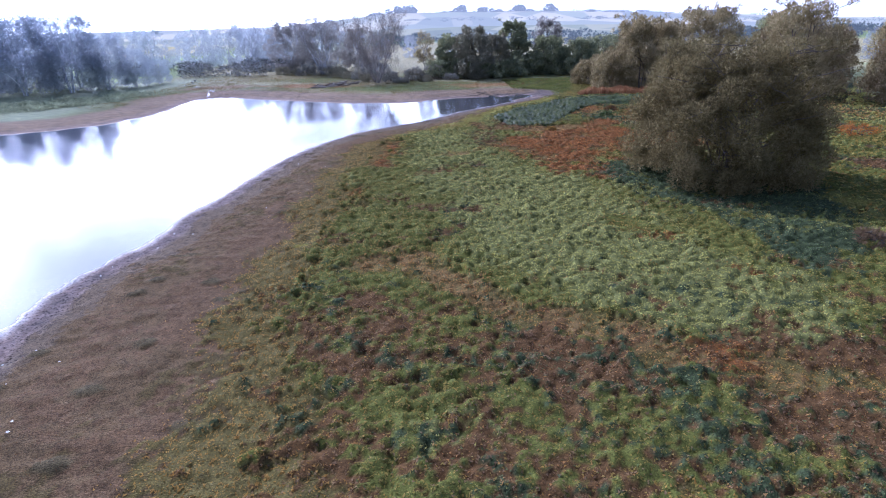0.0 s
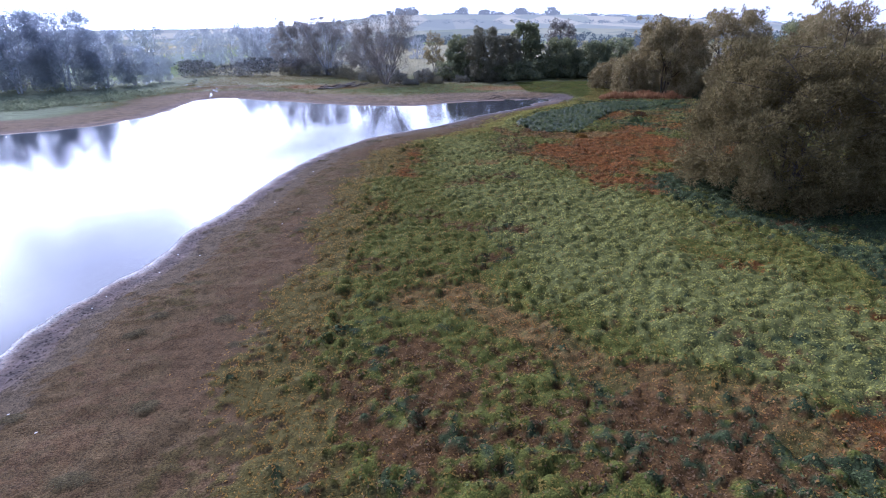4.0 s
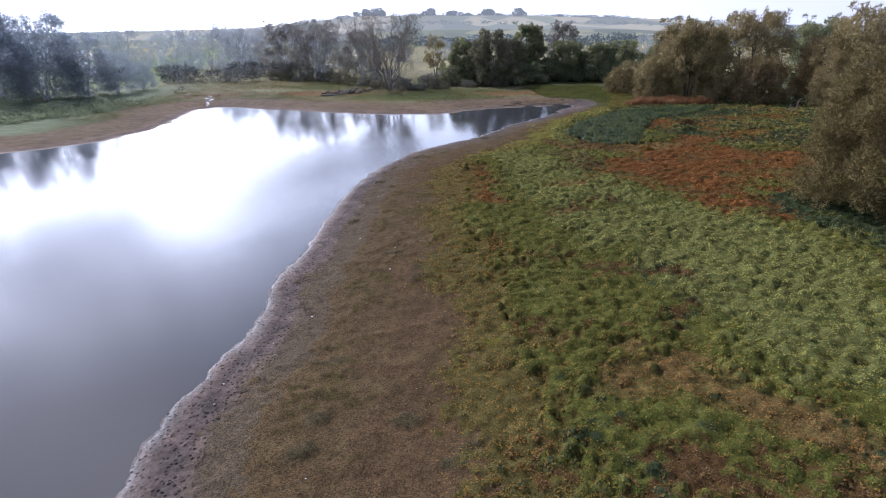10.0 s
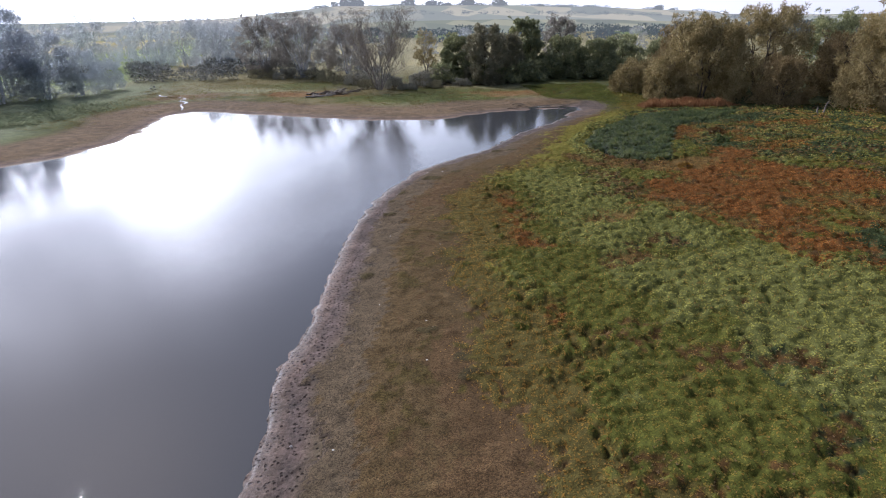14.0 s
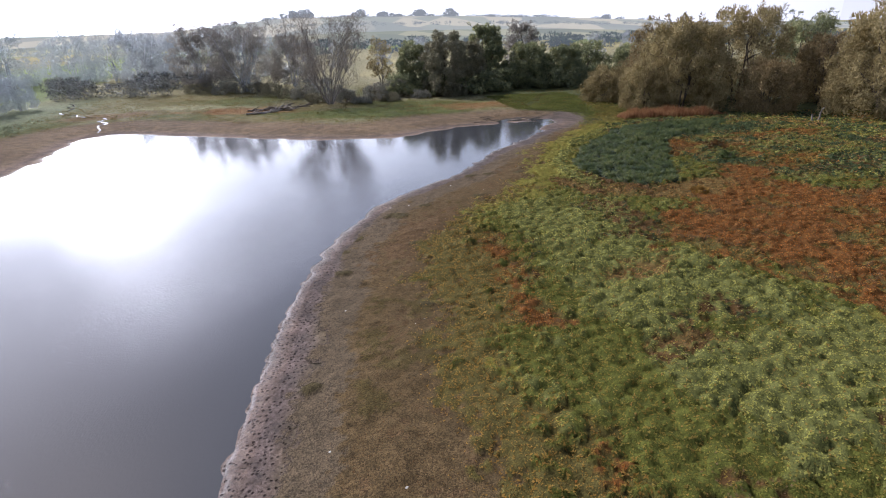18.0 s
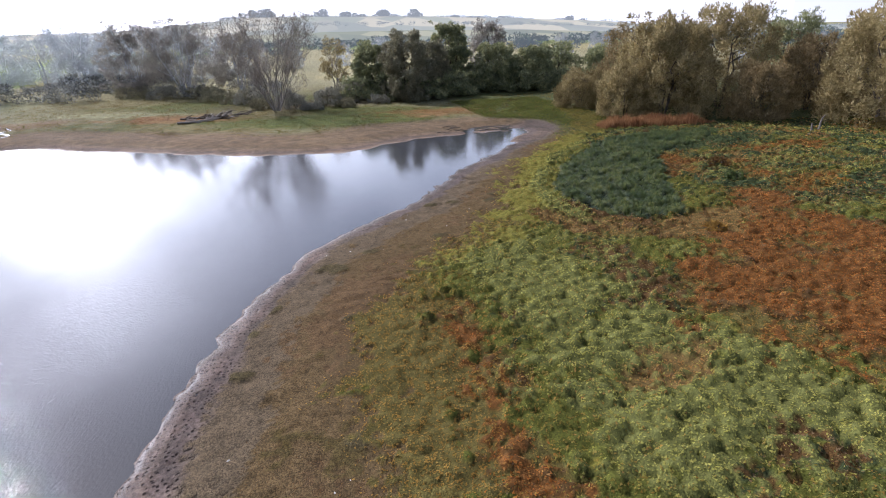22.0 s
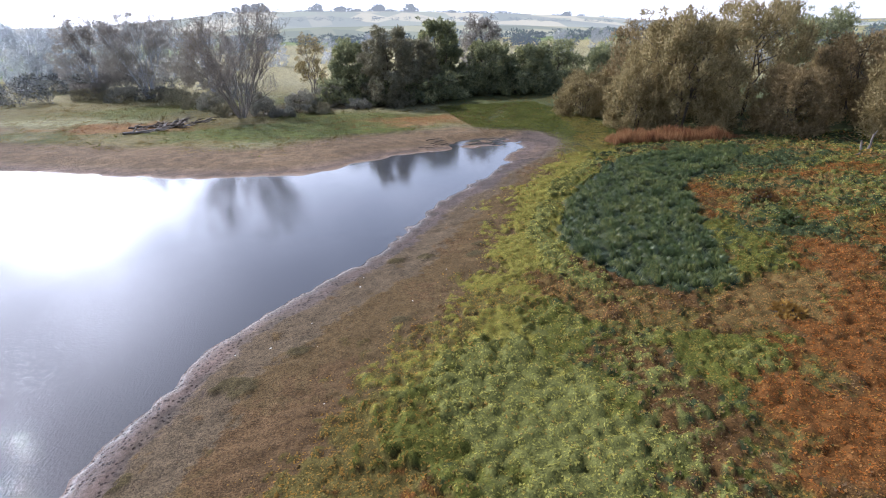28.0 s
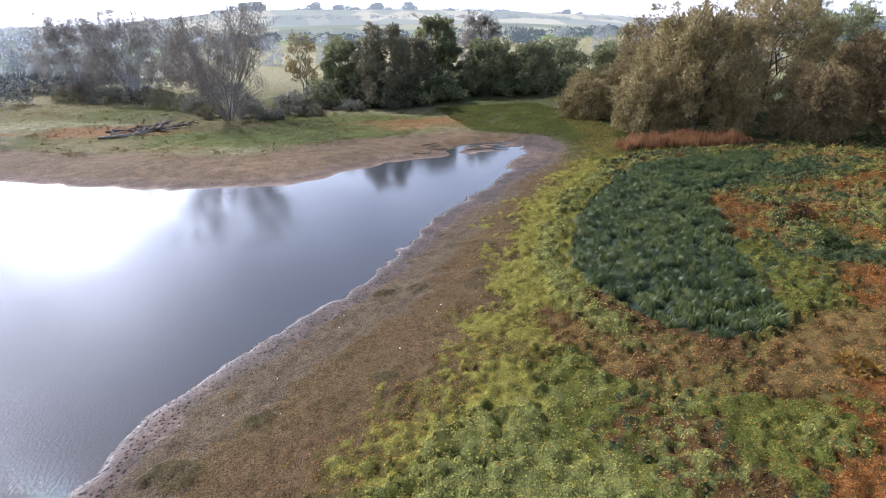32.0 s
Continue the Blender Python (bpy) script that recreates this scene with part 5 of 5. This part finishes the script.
WOOD = "willows beside the meadow"
tree("willow_bush", 34.0, 66.5, 15.6, 10.8, M_BUSH, M_BARK, "broad bushy olive-brown willow standing in the meadow", 160000, 0.28, 9, 0.03, 0.7, 0.45, 0.0, 7, 360, seed=3, slim=0.4, clump=0.125, plume=1.25)
for i, (x, y, h, w, m, n, lab) in enumerate((
        (57, 163, 19.5, 9.5, M_WILLOW, 15000, "tall olive-brown willow behind the reed strip"),
        (76, 170, 22, 11, M_WILLOW, 13000, "tall spreading willow turning yellow-brown"),
        (49, 164, 11, 6, M_WILLOW, 7000, "low rounded willow at the edge of the wood"),
        (47, 181, 7, 5.5, M_WILLOW, 6000, "low silvery willow bush at the end of the grass track"),
        (54, 192, 8, 6, M_WILLOW, 5000, "low silvery willow bush at the end of the grass track"),
        (69, 151, 11, 6.5, M_WILLOW_DARK, 8000, "dusky willow at the edge of the meadow"),
        (84.5, 138.5, 21.5, 10.5, M_WILLOW, 13000, "tall brown willow with broken limbs"),
        (89, 159, 16, 6, M_WILLOW_DARK, 4500, "sparse dusky willow with pale bare limbs"),
        (103, 180, 20.5, 7.5, M_OAK, 9000, "dark green oak standing in the wood"),
        (98, 171, 13, 5, M_WILLOW_DARK, 4500, "dusky willow at the back of the wood"),
        (88, 150, 7, 5, M_WILLOW_DARK, 3000, "low dusky willow scrub beside the wood"),
        (98, 160, 7.5, 5.5, M_WILLOW_DARK, 3000, "low dusky willow scrub beside the wood"),
        (94, 141, 6, 5, M_WILLOW_DARK, 2600, "low dusky willow scrub beside the wood"),
        (100, 122, 18, 8.5, M_WILLOW_DARK, 8000, "dusky willow at the edge of the meadow"),
        (112, 140, 19, 9, M_WILLOW, 7000, "brown willow in the wood"),
        (110, 166, 16, 7.5, M_WILLOW_DARK, 6000, "dusky willow at the back of the wood"),
        (66, 190, 18, 9, M_WILLOW_DARK, 7000, "dusky willow in the wood"),
        (62, 178, 16, 7.5, M_WILLOW, 8000, "olive-brown willow in the wood"))):
    tree("willow" if m is not M_OAK else "oak", x, y, h, w, m, M_BARK, lab, int(n * 2.5), 0.55 if h > 11 else 0.45, 4, 0.04, 0.5, 0.6, -0.15, 6, 230, seed=20 + i, group=WOOD, slim=0.36, plume=1.5 if m is not M_OAK else 1.0, clump=0.135)
for i, (x, y, h, w, m, n, lab) in enumerate((
        (12.5, 213, 18, 7.0, M_OLIVE, 9000, "dusky olive-brown willow beside the inlet"),
        (4, 222, 15, 5, M_OAK, 5000, "dark green tree beside the inlet"),
        (21, 222, 15, 6, M_OLIVE, 7000, "olive-brown tree beside the inlet"),
        (30, 232, 20.5, 7.0, M_OAK, 11000, "tall dark oak above the inlet"),
        (42, 226, 14, 7, M_OAK, 6000, "dark green tree at the head of the inlet"),
        (54, 228, 12.5, 7.5, M_OAK, 6000, "dark bushy tree at the head of the inlet"),
        (66, 236, 13, 8.5, M_OAK, 6000, "dark bushy tree at the head of the inlet"),
        (78, 225, 12, 8, M_OAK, 5000, "dark bushy tree behind the willows"),
        (44, 240, 20.5, 6.5, M_HAZY_BROWN, 5000, "brown thinly leaved tree above the inlet"))):
    tree("tree", x, y, h, w, m, M_BARK, lab, int(n * 2.6), 0.6, 3, 0.03, 0.5, 0.6, 0.1, 5, 130, seed=50 + i, group="trees beyond the inlet", slim=0.5, clump=0.15)
tree("bare_willow", -21.5, 204.5, 22.5, 13.2, M_BARE, M_BARK_GREY, "nearly bare willow with many leaning stems", 26000, 0.26, 13, 0.3, 1.0, 0.7, 0.0, 11, 10, seed=71, subs=8, sides=4, slim=0.35, wob=0.02, fan=True, thin=0.8, clump=0.16)
tree("bare_willow", -50, 253, 22, 12.5, M_HAZY_BROWN, M_BARK_MISTY, "thinly leaved willow with fanned stems", 36000, 0.42, 10, 0.25, 0.9, 0.6, 0.0, 7, 130, seed=72, subs=4, sides=4, fan=True, wob=0.02, slim=0.4, clump=0.11)
tree("bare_willow", -66, 266, 22, 11, M_HAZY_BROWN, M_BARK_MISTY, "thinly leaved grey-brown willow beyond the lake", 24000, 0.5, 6, 0.12, 0.8, 0.6, 0.0, 5, 110, seed=74, subs=3, sides=4, fan=True, wob=0.02, clump=0.12)
tree("bare_willow", -90, 290, 21, 10, M_MISTY_FAR, M_BARK_MISTY, "pale misty willow beyond the lake", 16000, 0.7, 4, 0.05, 0.7, 0.6, 0.0, 4, 90, seed=75, subs=1, sides=4, fan=True, clump=0.14)
tree("bare_willow", -34, 262, 19, 9, M_HAZY_BROWN, M_BARK_MISTY, "thinly leaved grey-brown willow beyond the lake", 16000, 0.5, 5, 0.12, 0.7, 0.6, 0.0, 4, 90, seed=76, subs=2, sides=4, fan=True, clump=0.13)
tree("bare_willow", -5, 232, 17, 4.6, M_WILLOW, M_BARK_GREY, "slender thinly leaved willow", 5000, 0.4, 4, 0.3, 0.5, 0.7, 0.1, 5, 40, seed=73, clump=0.15)
for i, (x, y, h, w) in enumerate(((-39.5, 236, 4, 5), (-9.6, 208, 4.5, 4), (1, 223, 4, 4), (-29, 222, 4, 4), (14, 209, 3, 3.5), (-17, 207, 3.2, 3), (-25, 209, 2.4, 3), (-13, 203, 1.6, 2.6), (-5, 206, 2.0, 3.2), (4, 210, 2.2, 3), (-33, 226, 2.6, 4), (-19, 219, 3.4, 4), (-45, 246, 3, 4), (-56, 250, 3.4, 4.5), (-8, 216, 3, 3.5), (-2, 219, 5, 4), (-66, 256, 3, 5))):
    tree("shrub", x, y, h, w, M_BRUSH if i % 2 else M_OLIVE, M_BARK, "low dusky shrub under the bare willows", 2800, 0.42, 5, 0.05, 0.6, 0.5, 0, 2, 30, seed=80 + i, group="shrubs on the far shore", category="shrub", clump=0.16)

# wood and tree row with mist painted into leaf and bark colour
left_wood = tree("willow", -124, 197, 27, 12, M_MISTY, M_BARK_MISTY, "tall misty grey-green willow on the far shore", 22000, 0.72, 4, 0.1, 0.5, 0.55, 0.1, 4, 150, seed=91, subs=1, sides=4, group="wood on the far shore", slim=0.5, clump=0.15, split=False)
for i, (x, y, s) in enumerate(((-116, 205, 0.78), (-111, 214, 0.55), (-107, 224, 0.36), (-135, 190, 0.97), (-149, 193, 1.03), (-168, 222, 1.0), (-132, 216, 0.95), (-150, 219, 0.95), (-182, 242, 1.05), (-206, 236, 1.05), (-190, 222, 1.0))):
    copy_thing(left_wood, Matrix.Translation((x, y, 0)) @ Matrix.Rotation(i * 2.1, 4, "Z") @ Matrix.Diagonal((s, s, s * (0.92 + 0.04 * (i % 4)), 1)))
far_tree = tree("far_tree", -152, 314, 27, 10, M_MISTY_FAR, M_BARK_MISTY, "pale misty tree in the row beyond the lake", 7500, 0.88, 3, 0.03, 0.5, 0.6, 0.1, 2, 90, seed=95, group="misty tree row", subs=1, sides=4, slim=0.5, clump=0.15, split=False)
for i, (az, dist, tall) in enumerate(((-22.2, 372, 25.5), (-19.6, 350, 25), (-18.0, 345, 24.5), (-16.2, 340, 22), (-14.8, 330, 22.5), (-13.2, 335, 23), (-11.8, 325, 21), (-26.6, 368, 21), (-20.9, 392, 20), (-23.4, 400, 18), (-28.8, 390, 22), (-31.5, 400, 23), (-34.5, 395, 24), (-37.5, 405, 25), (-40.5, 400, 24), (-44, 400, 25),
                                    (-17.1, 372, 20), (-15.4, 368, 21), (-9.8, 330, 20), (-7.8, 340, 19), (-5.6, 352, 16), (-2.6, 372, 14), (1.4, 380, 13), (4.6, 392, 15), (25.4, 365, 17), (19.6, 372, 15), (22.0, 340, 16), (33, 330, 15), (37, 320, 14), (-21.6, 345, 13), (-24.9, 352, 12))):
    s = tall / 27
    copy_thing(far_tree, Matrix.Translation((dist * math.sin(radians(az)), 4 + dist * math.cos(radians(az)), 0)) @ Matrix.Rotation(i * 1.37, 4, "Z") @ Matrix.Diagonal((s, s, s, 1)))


# ---- distance ----
def ridge(name, dist, half, rise, material, seed, base=-4, trees=0, tree_h=10):
    """A far ridge that curves round the view, with woods on its crest."""
    rng = np.random.default_rng(seed)
    a = np.linspace(-half, half, 160)
    r = np.linspace(0, 1, 14)
    A, R = np.meshgrid(np.radians(a), r, indexing="ij")
    crest = rise(a)[:, None]
    dd = dist * (1 + 0.5 * R)
    zz = base + (crest - base) * R ** 0.8
    v = np.stack([np.sin(A) * dd, np.cos(A) * dd, zz], -1)
    n, k = A.shape
    I, J = np.meshgrid(np.arange(n - 1), np.arange(k - 1), indexing="ij")
    ob = new(name, mesh_of(name, v.reshape(-1, 3), np.stack([I * k + J, I * k + J + 1, (I + 1) * k + J + 1, (I + 1) * k + J], -1).reshape(-1, 4), 4))
    ob.data.materials.append(material)
    tagged(ob, "far hazy hillside of pale fields and hedges", "hill", kind="structure")


def far_woods(name, a, dist, z0, tall, material, label, seed, leaves=40, wide=1.0):
    """Small far tree heads along bearings a at distances dist."""
    rng = np.random.default_rng(seed)
    n, k = len(a), leaves
    h = tall * rng.uniform(0.6, 1.4, n)
    x, y = np.sin(np.radians(a)) * dist, np.cos(np.radians(a)) * dist
    d = unit(rng.normal(0, 1, (n * k, 3)))
    hh = np.repeat(h, k)[:, None]
    at = np.repeat(np.stack([x, y, z0 + h * 0.5], -1), k, 0) + d * hh * np.array([0.55 * wide, 0.55 * wide, 0.5]) * rng.uniform(0.4, 1, (n * k, 1))
    along = unit(d + rng.normal(0, 0.6, d.shape))
    across = unit(np.cross(along, rng.normal(0, 1, d.shape)))
    ob = new(name, leaf_mesh(name, at, along, across, hh[:, 0] * 0.26, hh[:, 0] * 0.2, True))
    ob.data.materials.append(material)
    tagged(ob, label, "woods", kind="stuff")


def crest_far(a):
    return 18 + 1800 * np.interp(a, [-60, -25, -14.7, -10.7, -7.7, -5, -3, 0, 4, 8, 13.5, 18.6, 23.5, 27, 31, 48, 60], [0.001, 0.003, 0.005, 0.010, 0.015, 0.020, 0.0215, 0.021, 0.020, 0.0195, 0.0165, 0.013, 0.009, 0.005, -0.001, -0.009, -0.010]) + 3 * vnoise(a, a * 0, 2.0, 4)


def crest_mid(a):
    return 9 + 900 * np.interp(a, [-60, -14, -6, 2, 10, 20, 27, 33, 60], [-0.006, -0.002, 0.004, 0.008, 0.008, 0.004, -0.003, -0.011, -0.012])


# hills and far woods give off the haze colour themselves
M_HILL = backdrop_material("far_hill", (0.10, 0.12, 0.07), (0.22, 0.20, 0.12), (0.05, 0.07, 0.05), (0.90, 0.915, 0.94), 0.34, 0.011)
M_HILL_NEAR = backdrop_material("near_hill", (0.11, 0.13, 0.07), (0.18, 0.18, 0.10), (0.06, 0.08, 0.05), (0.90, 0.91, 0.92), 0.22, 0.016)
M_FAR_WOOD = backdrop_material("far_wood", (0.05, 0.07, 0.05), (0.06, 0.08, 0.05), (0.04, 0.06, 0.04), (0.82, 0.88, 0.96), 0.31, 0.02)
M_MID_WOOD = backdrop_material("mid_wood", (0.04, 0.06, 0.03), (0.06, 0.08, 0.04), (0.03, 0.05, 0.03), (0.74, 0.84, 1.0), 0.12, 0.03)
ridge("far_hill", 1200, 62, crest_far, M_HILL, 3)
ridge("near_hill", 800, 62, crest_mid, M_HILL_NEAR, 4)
rng = np.random.default_rng(31)
a = np.concatenate([rng.uniform(-12, 30, 90), rng.normal(-5.6, 0.5, 10), rng.uniform(5.5, 9, 18), rng.uniform(13, 22, 16)])
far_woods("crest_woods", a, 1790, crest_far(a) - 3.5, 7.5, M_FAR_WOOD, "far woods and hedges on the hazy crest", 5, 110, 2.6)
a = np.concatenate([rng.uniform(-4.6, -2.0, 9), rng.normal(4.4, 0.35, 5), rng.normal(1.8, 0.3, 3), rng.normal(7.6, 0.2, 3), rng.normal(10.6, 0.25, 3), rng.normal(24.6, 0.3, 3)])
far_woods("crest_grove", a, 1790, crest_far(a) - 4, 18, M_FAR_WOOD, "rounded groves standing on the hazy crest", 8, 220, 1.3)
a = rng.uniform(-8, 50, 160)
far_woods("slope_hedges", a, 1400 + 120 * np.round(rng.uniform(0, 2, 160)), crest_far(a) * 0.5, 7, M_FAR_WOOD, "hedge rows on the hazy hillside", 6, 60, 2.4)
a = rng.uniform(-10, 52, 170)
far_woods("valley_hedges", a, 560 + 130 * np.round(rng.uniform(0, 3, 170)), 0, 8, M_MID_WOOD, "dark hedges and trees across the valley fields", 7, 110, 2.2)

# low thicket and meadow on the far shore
thicket = tree("thicket_bush", -60, 268, 5.5, 7, M_THICKET, M_BARK_MISTY, "low misty thicket bush on the far shore", 1500, 0.9, 5, 0.02, 0.6, 0.4, 0, 2, 24, seed=131, group="thicket on the far shore", category="bush", split=False)
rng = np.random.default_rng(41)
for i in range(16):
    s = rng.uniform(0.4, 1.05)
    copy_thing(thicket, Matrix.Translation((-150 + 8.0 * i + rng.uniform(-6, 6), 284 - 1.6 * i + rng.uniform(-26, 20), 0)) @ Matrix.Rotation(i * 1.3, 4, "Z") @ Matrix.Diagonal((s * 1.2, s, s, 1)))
mx, my, mr, ms = scatter(-95, 62, 150, 250, 0.9, 61)
md = shore_distance(mx, my)
keep = (md > 9 + 9 * ms) & ~((mx > 22) & (my < 160)) & (mx < 60)
mx, my, mr = mx[keep], my[keep], mr[keep]
warm = mr < 0.7 * np.maximum(patch(mx, my, -42, 199, 16, 6, -15, 0.5, 74), patch(mx, my, 12, 186, 20, 6, 5, 0.5, 75))
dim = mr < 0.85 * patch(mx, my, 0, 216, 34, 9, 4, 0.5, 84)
warm = warm & ~dim
lush = ~warm & ~dim & (mr < 0.12 + 0.5 * patch(mx, my, -12, 183, 26, 8, -10, 0.5, 76))
for sel, material, label in ((warm, M_FADED, "rusty low plants on the far shore"), (lush, M_MEADOW, "green low plants on the far shore"), (dim, M_DIM, "brown undergrowth below the far trees, darkened for their shade"), (~warm & ~lush & ~dim, M_STRAW, "yellowing grass on the far shore")):
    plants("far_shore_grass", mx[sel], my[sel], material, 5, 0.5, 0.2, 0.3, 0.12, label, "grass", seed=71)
gx, gy, gr, _ = scatter(-170, -88, 120, 205, 1.1, 66)
keep = (gr < patch(gx, gy, -106, 163, 26, 11, 60, 0.4, 79) + patch(gx, gy, -126, 150, 26, 12, 40, 0.4, 80)) & (shore_distance(gx, gy) > 9)
plants("far_shore_growth", gx[keep], gy[keep], M_RANK, 9, 0.9, 0.6, 0.5, 0.3, "dark green rank growth below the misty wood", "plants", seed=72)
under = tree("understory_bush", 20, 214, 5.5, 5, M_OAK, M_BARK, "dark low bush under the trees by the inlet", 1700, 0.7, 5, 0.02, 0.6, 0.4, 0, 2, 26, seed=141, group="bushes under the dark trees", category="bush", split=False)
for i in range(14):
    s = rng.uniform(0.7, 1.2)
    copy_thing(under, Matrix.Translation((2 + 6.0 * i + rng.uniform(-2, 2), 219 + 0.5 * i + rng.uniform(-3, 3), 0)) @ Matrix.Rotation(i * 1.7, 4, "Z") @ Matrix.Diagonal((s * 1.15, s, s, 1)))


# ---- dead wood ----
def dead_branches(name, x, y, turn, length, spread, count, label, seed, material=None, parts="branch"):
    """A fallen bough: a bent stem with side branches that lie on the grass."""
    rng = np.random.default_rng(seed)
    top = new(name)
    top.location, top.rotation_euler = (x, y, float(ground_z(x, y)[0])), (0, 0, radians(turn))
    main = limb(rng, (-length / 2, 0, 0.22), (length / 2, spread * 0.2, 0.35), 0.26, 0.07, 9, 0.05)
    part("stem", tubes("stem", [main], 7), material or M_BARK_GREY, top)
    for i in range(count):
        o = main[0][rng.integers(1, 8)]
        e = o + np.array([rng.uniform(0.5, 1) * length * 0.35, rng.choice((-1, 1)) * rng.uniform(0.4, 1) * spread, rng.uniform(-0.1, 0.9)])
        e[2] = max(e[2], 0.1)
        twigs = [limb(rng, o, e, 0.17, 0.05, 6, 0.08)]
        for k in range(3):
            o2 = twigs[0][0][rng.integers(2, 5)]
            twigs.append(limb(rng, o2, o2 + np.array([rng.uniform(0, 2.0), rng.normal(0, 1.2), rng.uniform(0, 0.6)]), 0.08, 0.03, 4, 0.08))
        part(parts, tubes(parts, twigs, 5), material or M_BARK_GREY, top)
    tagged(top, label, "dead wood")


dead_branches("fallen_bough", -37, 193, 30, 11, 3.6, 18, "fallen grey bough lying on the far shore grass", 3)
dead_branches("fallen_bough", -32, 197, 20, 8, 3.4, 14, "fallen dark bough below the bare willow", 4, M_BARK)
dead_branches("fallen_bough", -38, 197, -8, 9, 3.5, 12, "fallen dark bough on the far shore grass", 8, M_BARK)
dead_branches("fallen_bough", 5, 216, -20, 9, 2.5, 4, "pale fallen bough under the far trees", 5, M_DEADWOOD)


def snag():
    """A broken two-pronged dead tree with a fallen limb."""
    rng = np.random.default_rng(6)
    top = new("dead_snag")
    top.location = (67.5, 135.5, float(ground_z(67.5, 135.5)[0]))
    part("trunk", tubes("trunk", [limb(rng, (0.4, 0, -0.1), (1.0, 0.15, 2.8), 0.22, 0.11, 7, 0.05), limb(rng, (0.9, 0.15, 2.4), (1.5, 0.2, 3.1), 0.11, 0.06, 4, 0.05)], 7), M_DEADWOOD, top)
    part("stump", tubes("stump", [limb(rng, (-0.6, 0.2, -0.1), (-0.8, 0.3, 1.9), 0.22, 0.13, 6, 0.05)], 7), M_DEADWOOD, top)
    part("fallen_limb", tubes("fallen_limb", [limb(rng, (0.2, -0.2, 0.5), (-4.2, -1.6, 0.25), 0.2, 0.07, 7, 0.05)], 7), M_DEADWOOD, top)
    tagged(top, "pale broken dead tree with a fallen limb at the meadow edge", "dead tree")


snag()

# sodden sticks and stranded weed at the head of the inlet
for i in range(9):
    rng = np.random.default_rng(400 + i)
    x, y = rng.uniform(9, 24), rng.uniform(162.3, 167)
    top = new("driftwood")
    top.location = (x, y, float(ground_z(x, y)[0]) + 0.05)
    part("stick", tubes("stick", [limb(rng, (-rng.uniform(0.6, 1.6), 0, 0), (rng.uniform(0.6, 1.6), rng.normal(0, 0.5), 0.15), 0.09, 0.04, 6, 0.08), limb(rng, (0, 0, 0.05), (0.4, rng.normal(0, 0.6), 0.5), 0.05, 0.02, 4, 0.08)], 6), M_BARK, top)
    tagged(top, "dark sodden driftwood stick on the inlet mud", "driftwood", group="driftwood at the inlet head")


# small bushes and seed heads that stand out of the meadow
for i, (x, y, h, w, m, lab) in enumerate(((65.5, 88.5, 2.2, 3.2, M_RUST, "low rust-red bush in the meadow"), (87, 121, 4.5, 2.2, M_PALE, "slender pale sapling at the wood edge"),
                                         (36, 43, 1.8, 1.6, M_BROWN, "withered brown bush in the meadow"), (36, 120, 1.6, 1.5, M_TURF, "pale dry seeding weed in the meadow"), (33.5, 114, 1.4, 1.3, M_DARK, "dark green nettle clump in the meadow"),
                                         (19.5, 99.5, 0.9, 1.1, M_DRAB, "dull green nettle clump in the meadow"))):
    tree("bush", x, y, h, w, m, M_BARK, lab, 900, 0.28, 5, 0.05, 0.6, 0.5, 0, 2, 16, seed=160 + i, category="bush")


def rivulet():
    """A narrow winding thread of water that drains the far meadow."""
    pts = rounded(np.array([(-71.0, 176.5), (-72, 181), (-74, 189), (-78, 199), (-86, 205), (-92.5, 212), (-94, 223), (-99, 239)], float), 0)
    t = np.linspace(0, len(pts) - 1, 60)
    x, y = np.interp(t, np.arange(len(pts)), pts[:, 0]), np.interp(t, np.arange(len(pts)), pts[:, 1])
    x = x + (vnoise(x, y, 3.5, 91) - 0.5) * 3.0
    dx, dy = np.gradient(x), np.gradient(y)
    n = np.hypot(dx, dy)
    w = (0.10 + 0.26 * vnoise(x, y, 4, 92)) * (0.45 + 0.55 * smooth(180, 190, y))
    z = ground_z(x, y) + 0.08
    a, b = np.stack([x - dy / n * w, y + dx / n * w, z], -1), np.stack([x + dy / n * w, y - dx / n * w, z], -1)
    i = np.arange(59)
    me = mesh_of("rivulet", np.concatenate([a, b]), np.stack([i, i + 60, i + 61, i + 1], -1), 4)
    me.materials.append(M_WATER)
    tagged(new("water_rivulet", me), "narrow bright rivulet winding over the far shore mud", "stream", kind="structure")


rivulet()


def stones():
    """Pale pebbles and shells lying about on the mud and turf."""
    rng = np.random.default_rng(55)
    bm = bmesh.new()
    bmesh.ops.create_icosphere(bm, subdivisions=1, radius=0.09)
    for v in bm.verts:
        v.co *= 1 + 0.25 * (noise.noise(v.co * 14) - 0.2)
        v.co.z *= 0.55
    me = bpy.data.meshes.new("stone")
    bm.to_mesh(me)
    bm.free()
    me.materials.append(M_STONE)
    made = 0
    while made < 46:
        x, y = rng.uniform(-30, 2), rng.uniform(22, 128)
        d = float(shore_distance(np.array([x]), np.array([y]))[0])
        if 1.2 < d < 11:
            ob = new("stone", me)
            ob.matrix_world = Matrix.Translation((x, y, float(ground_z(x, y)[0]) + 0.07)) @ Matrix.Rotation(rng.uniform(0, 6), 4, "Z") @ Matrix.Diagonal((*(rng.uniform(0.5, 1.3, 3)), 1))
            tagged(ob, "small pale stone lying on the lake shore", "stone", "stones on the shore")
            made += 1


M_STONE = barky("pale_stone", (0.42, 0.40, 0.37), (0.62, 0.60, 0.56), 20)
stones()
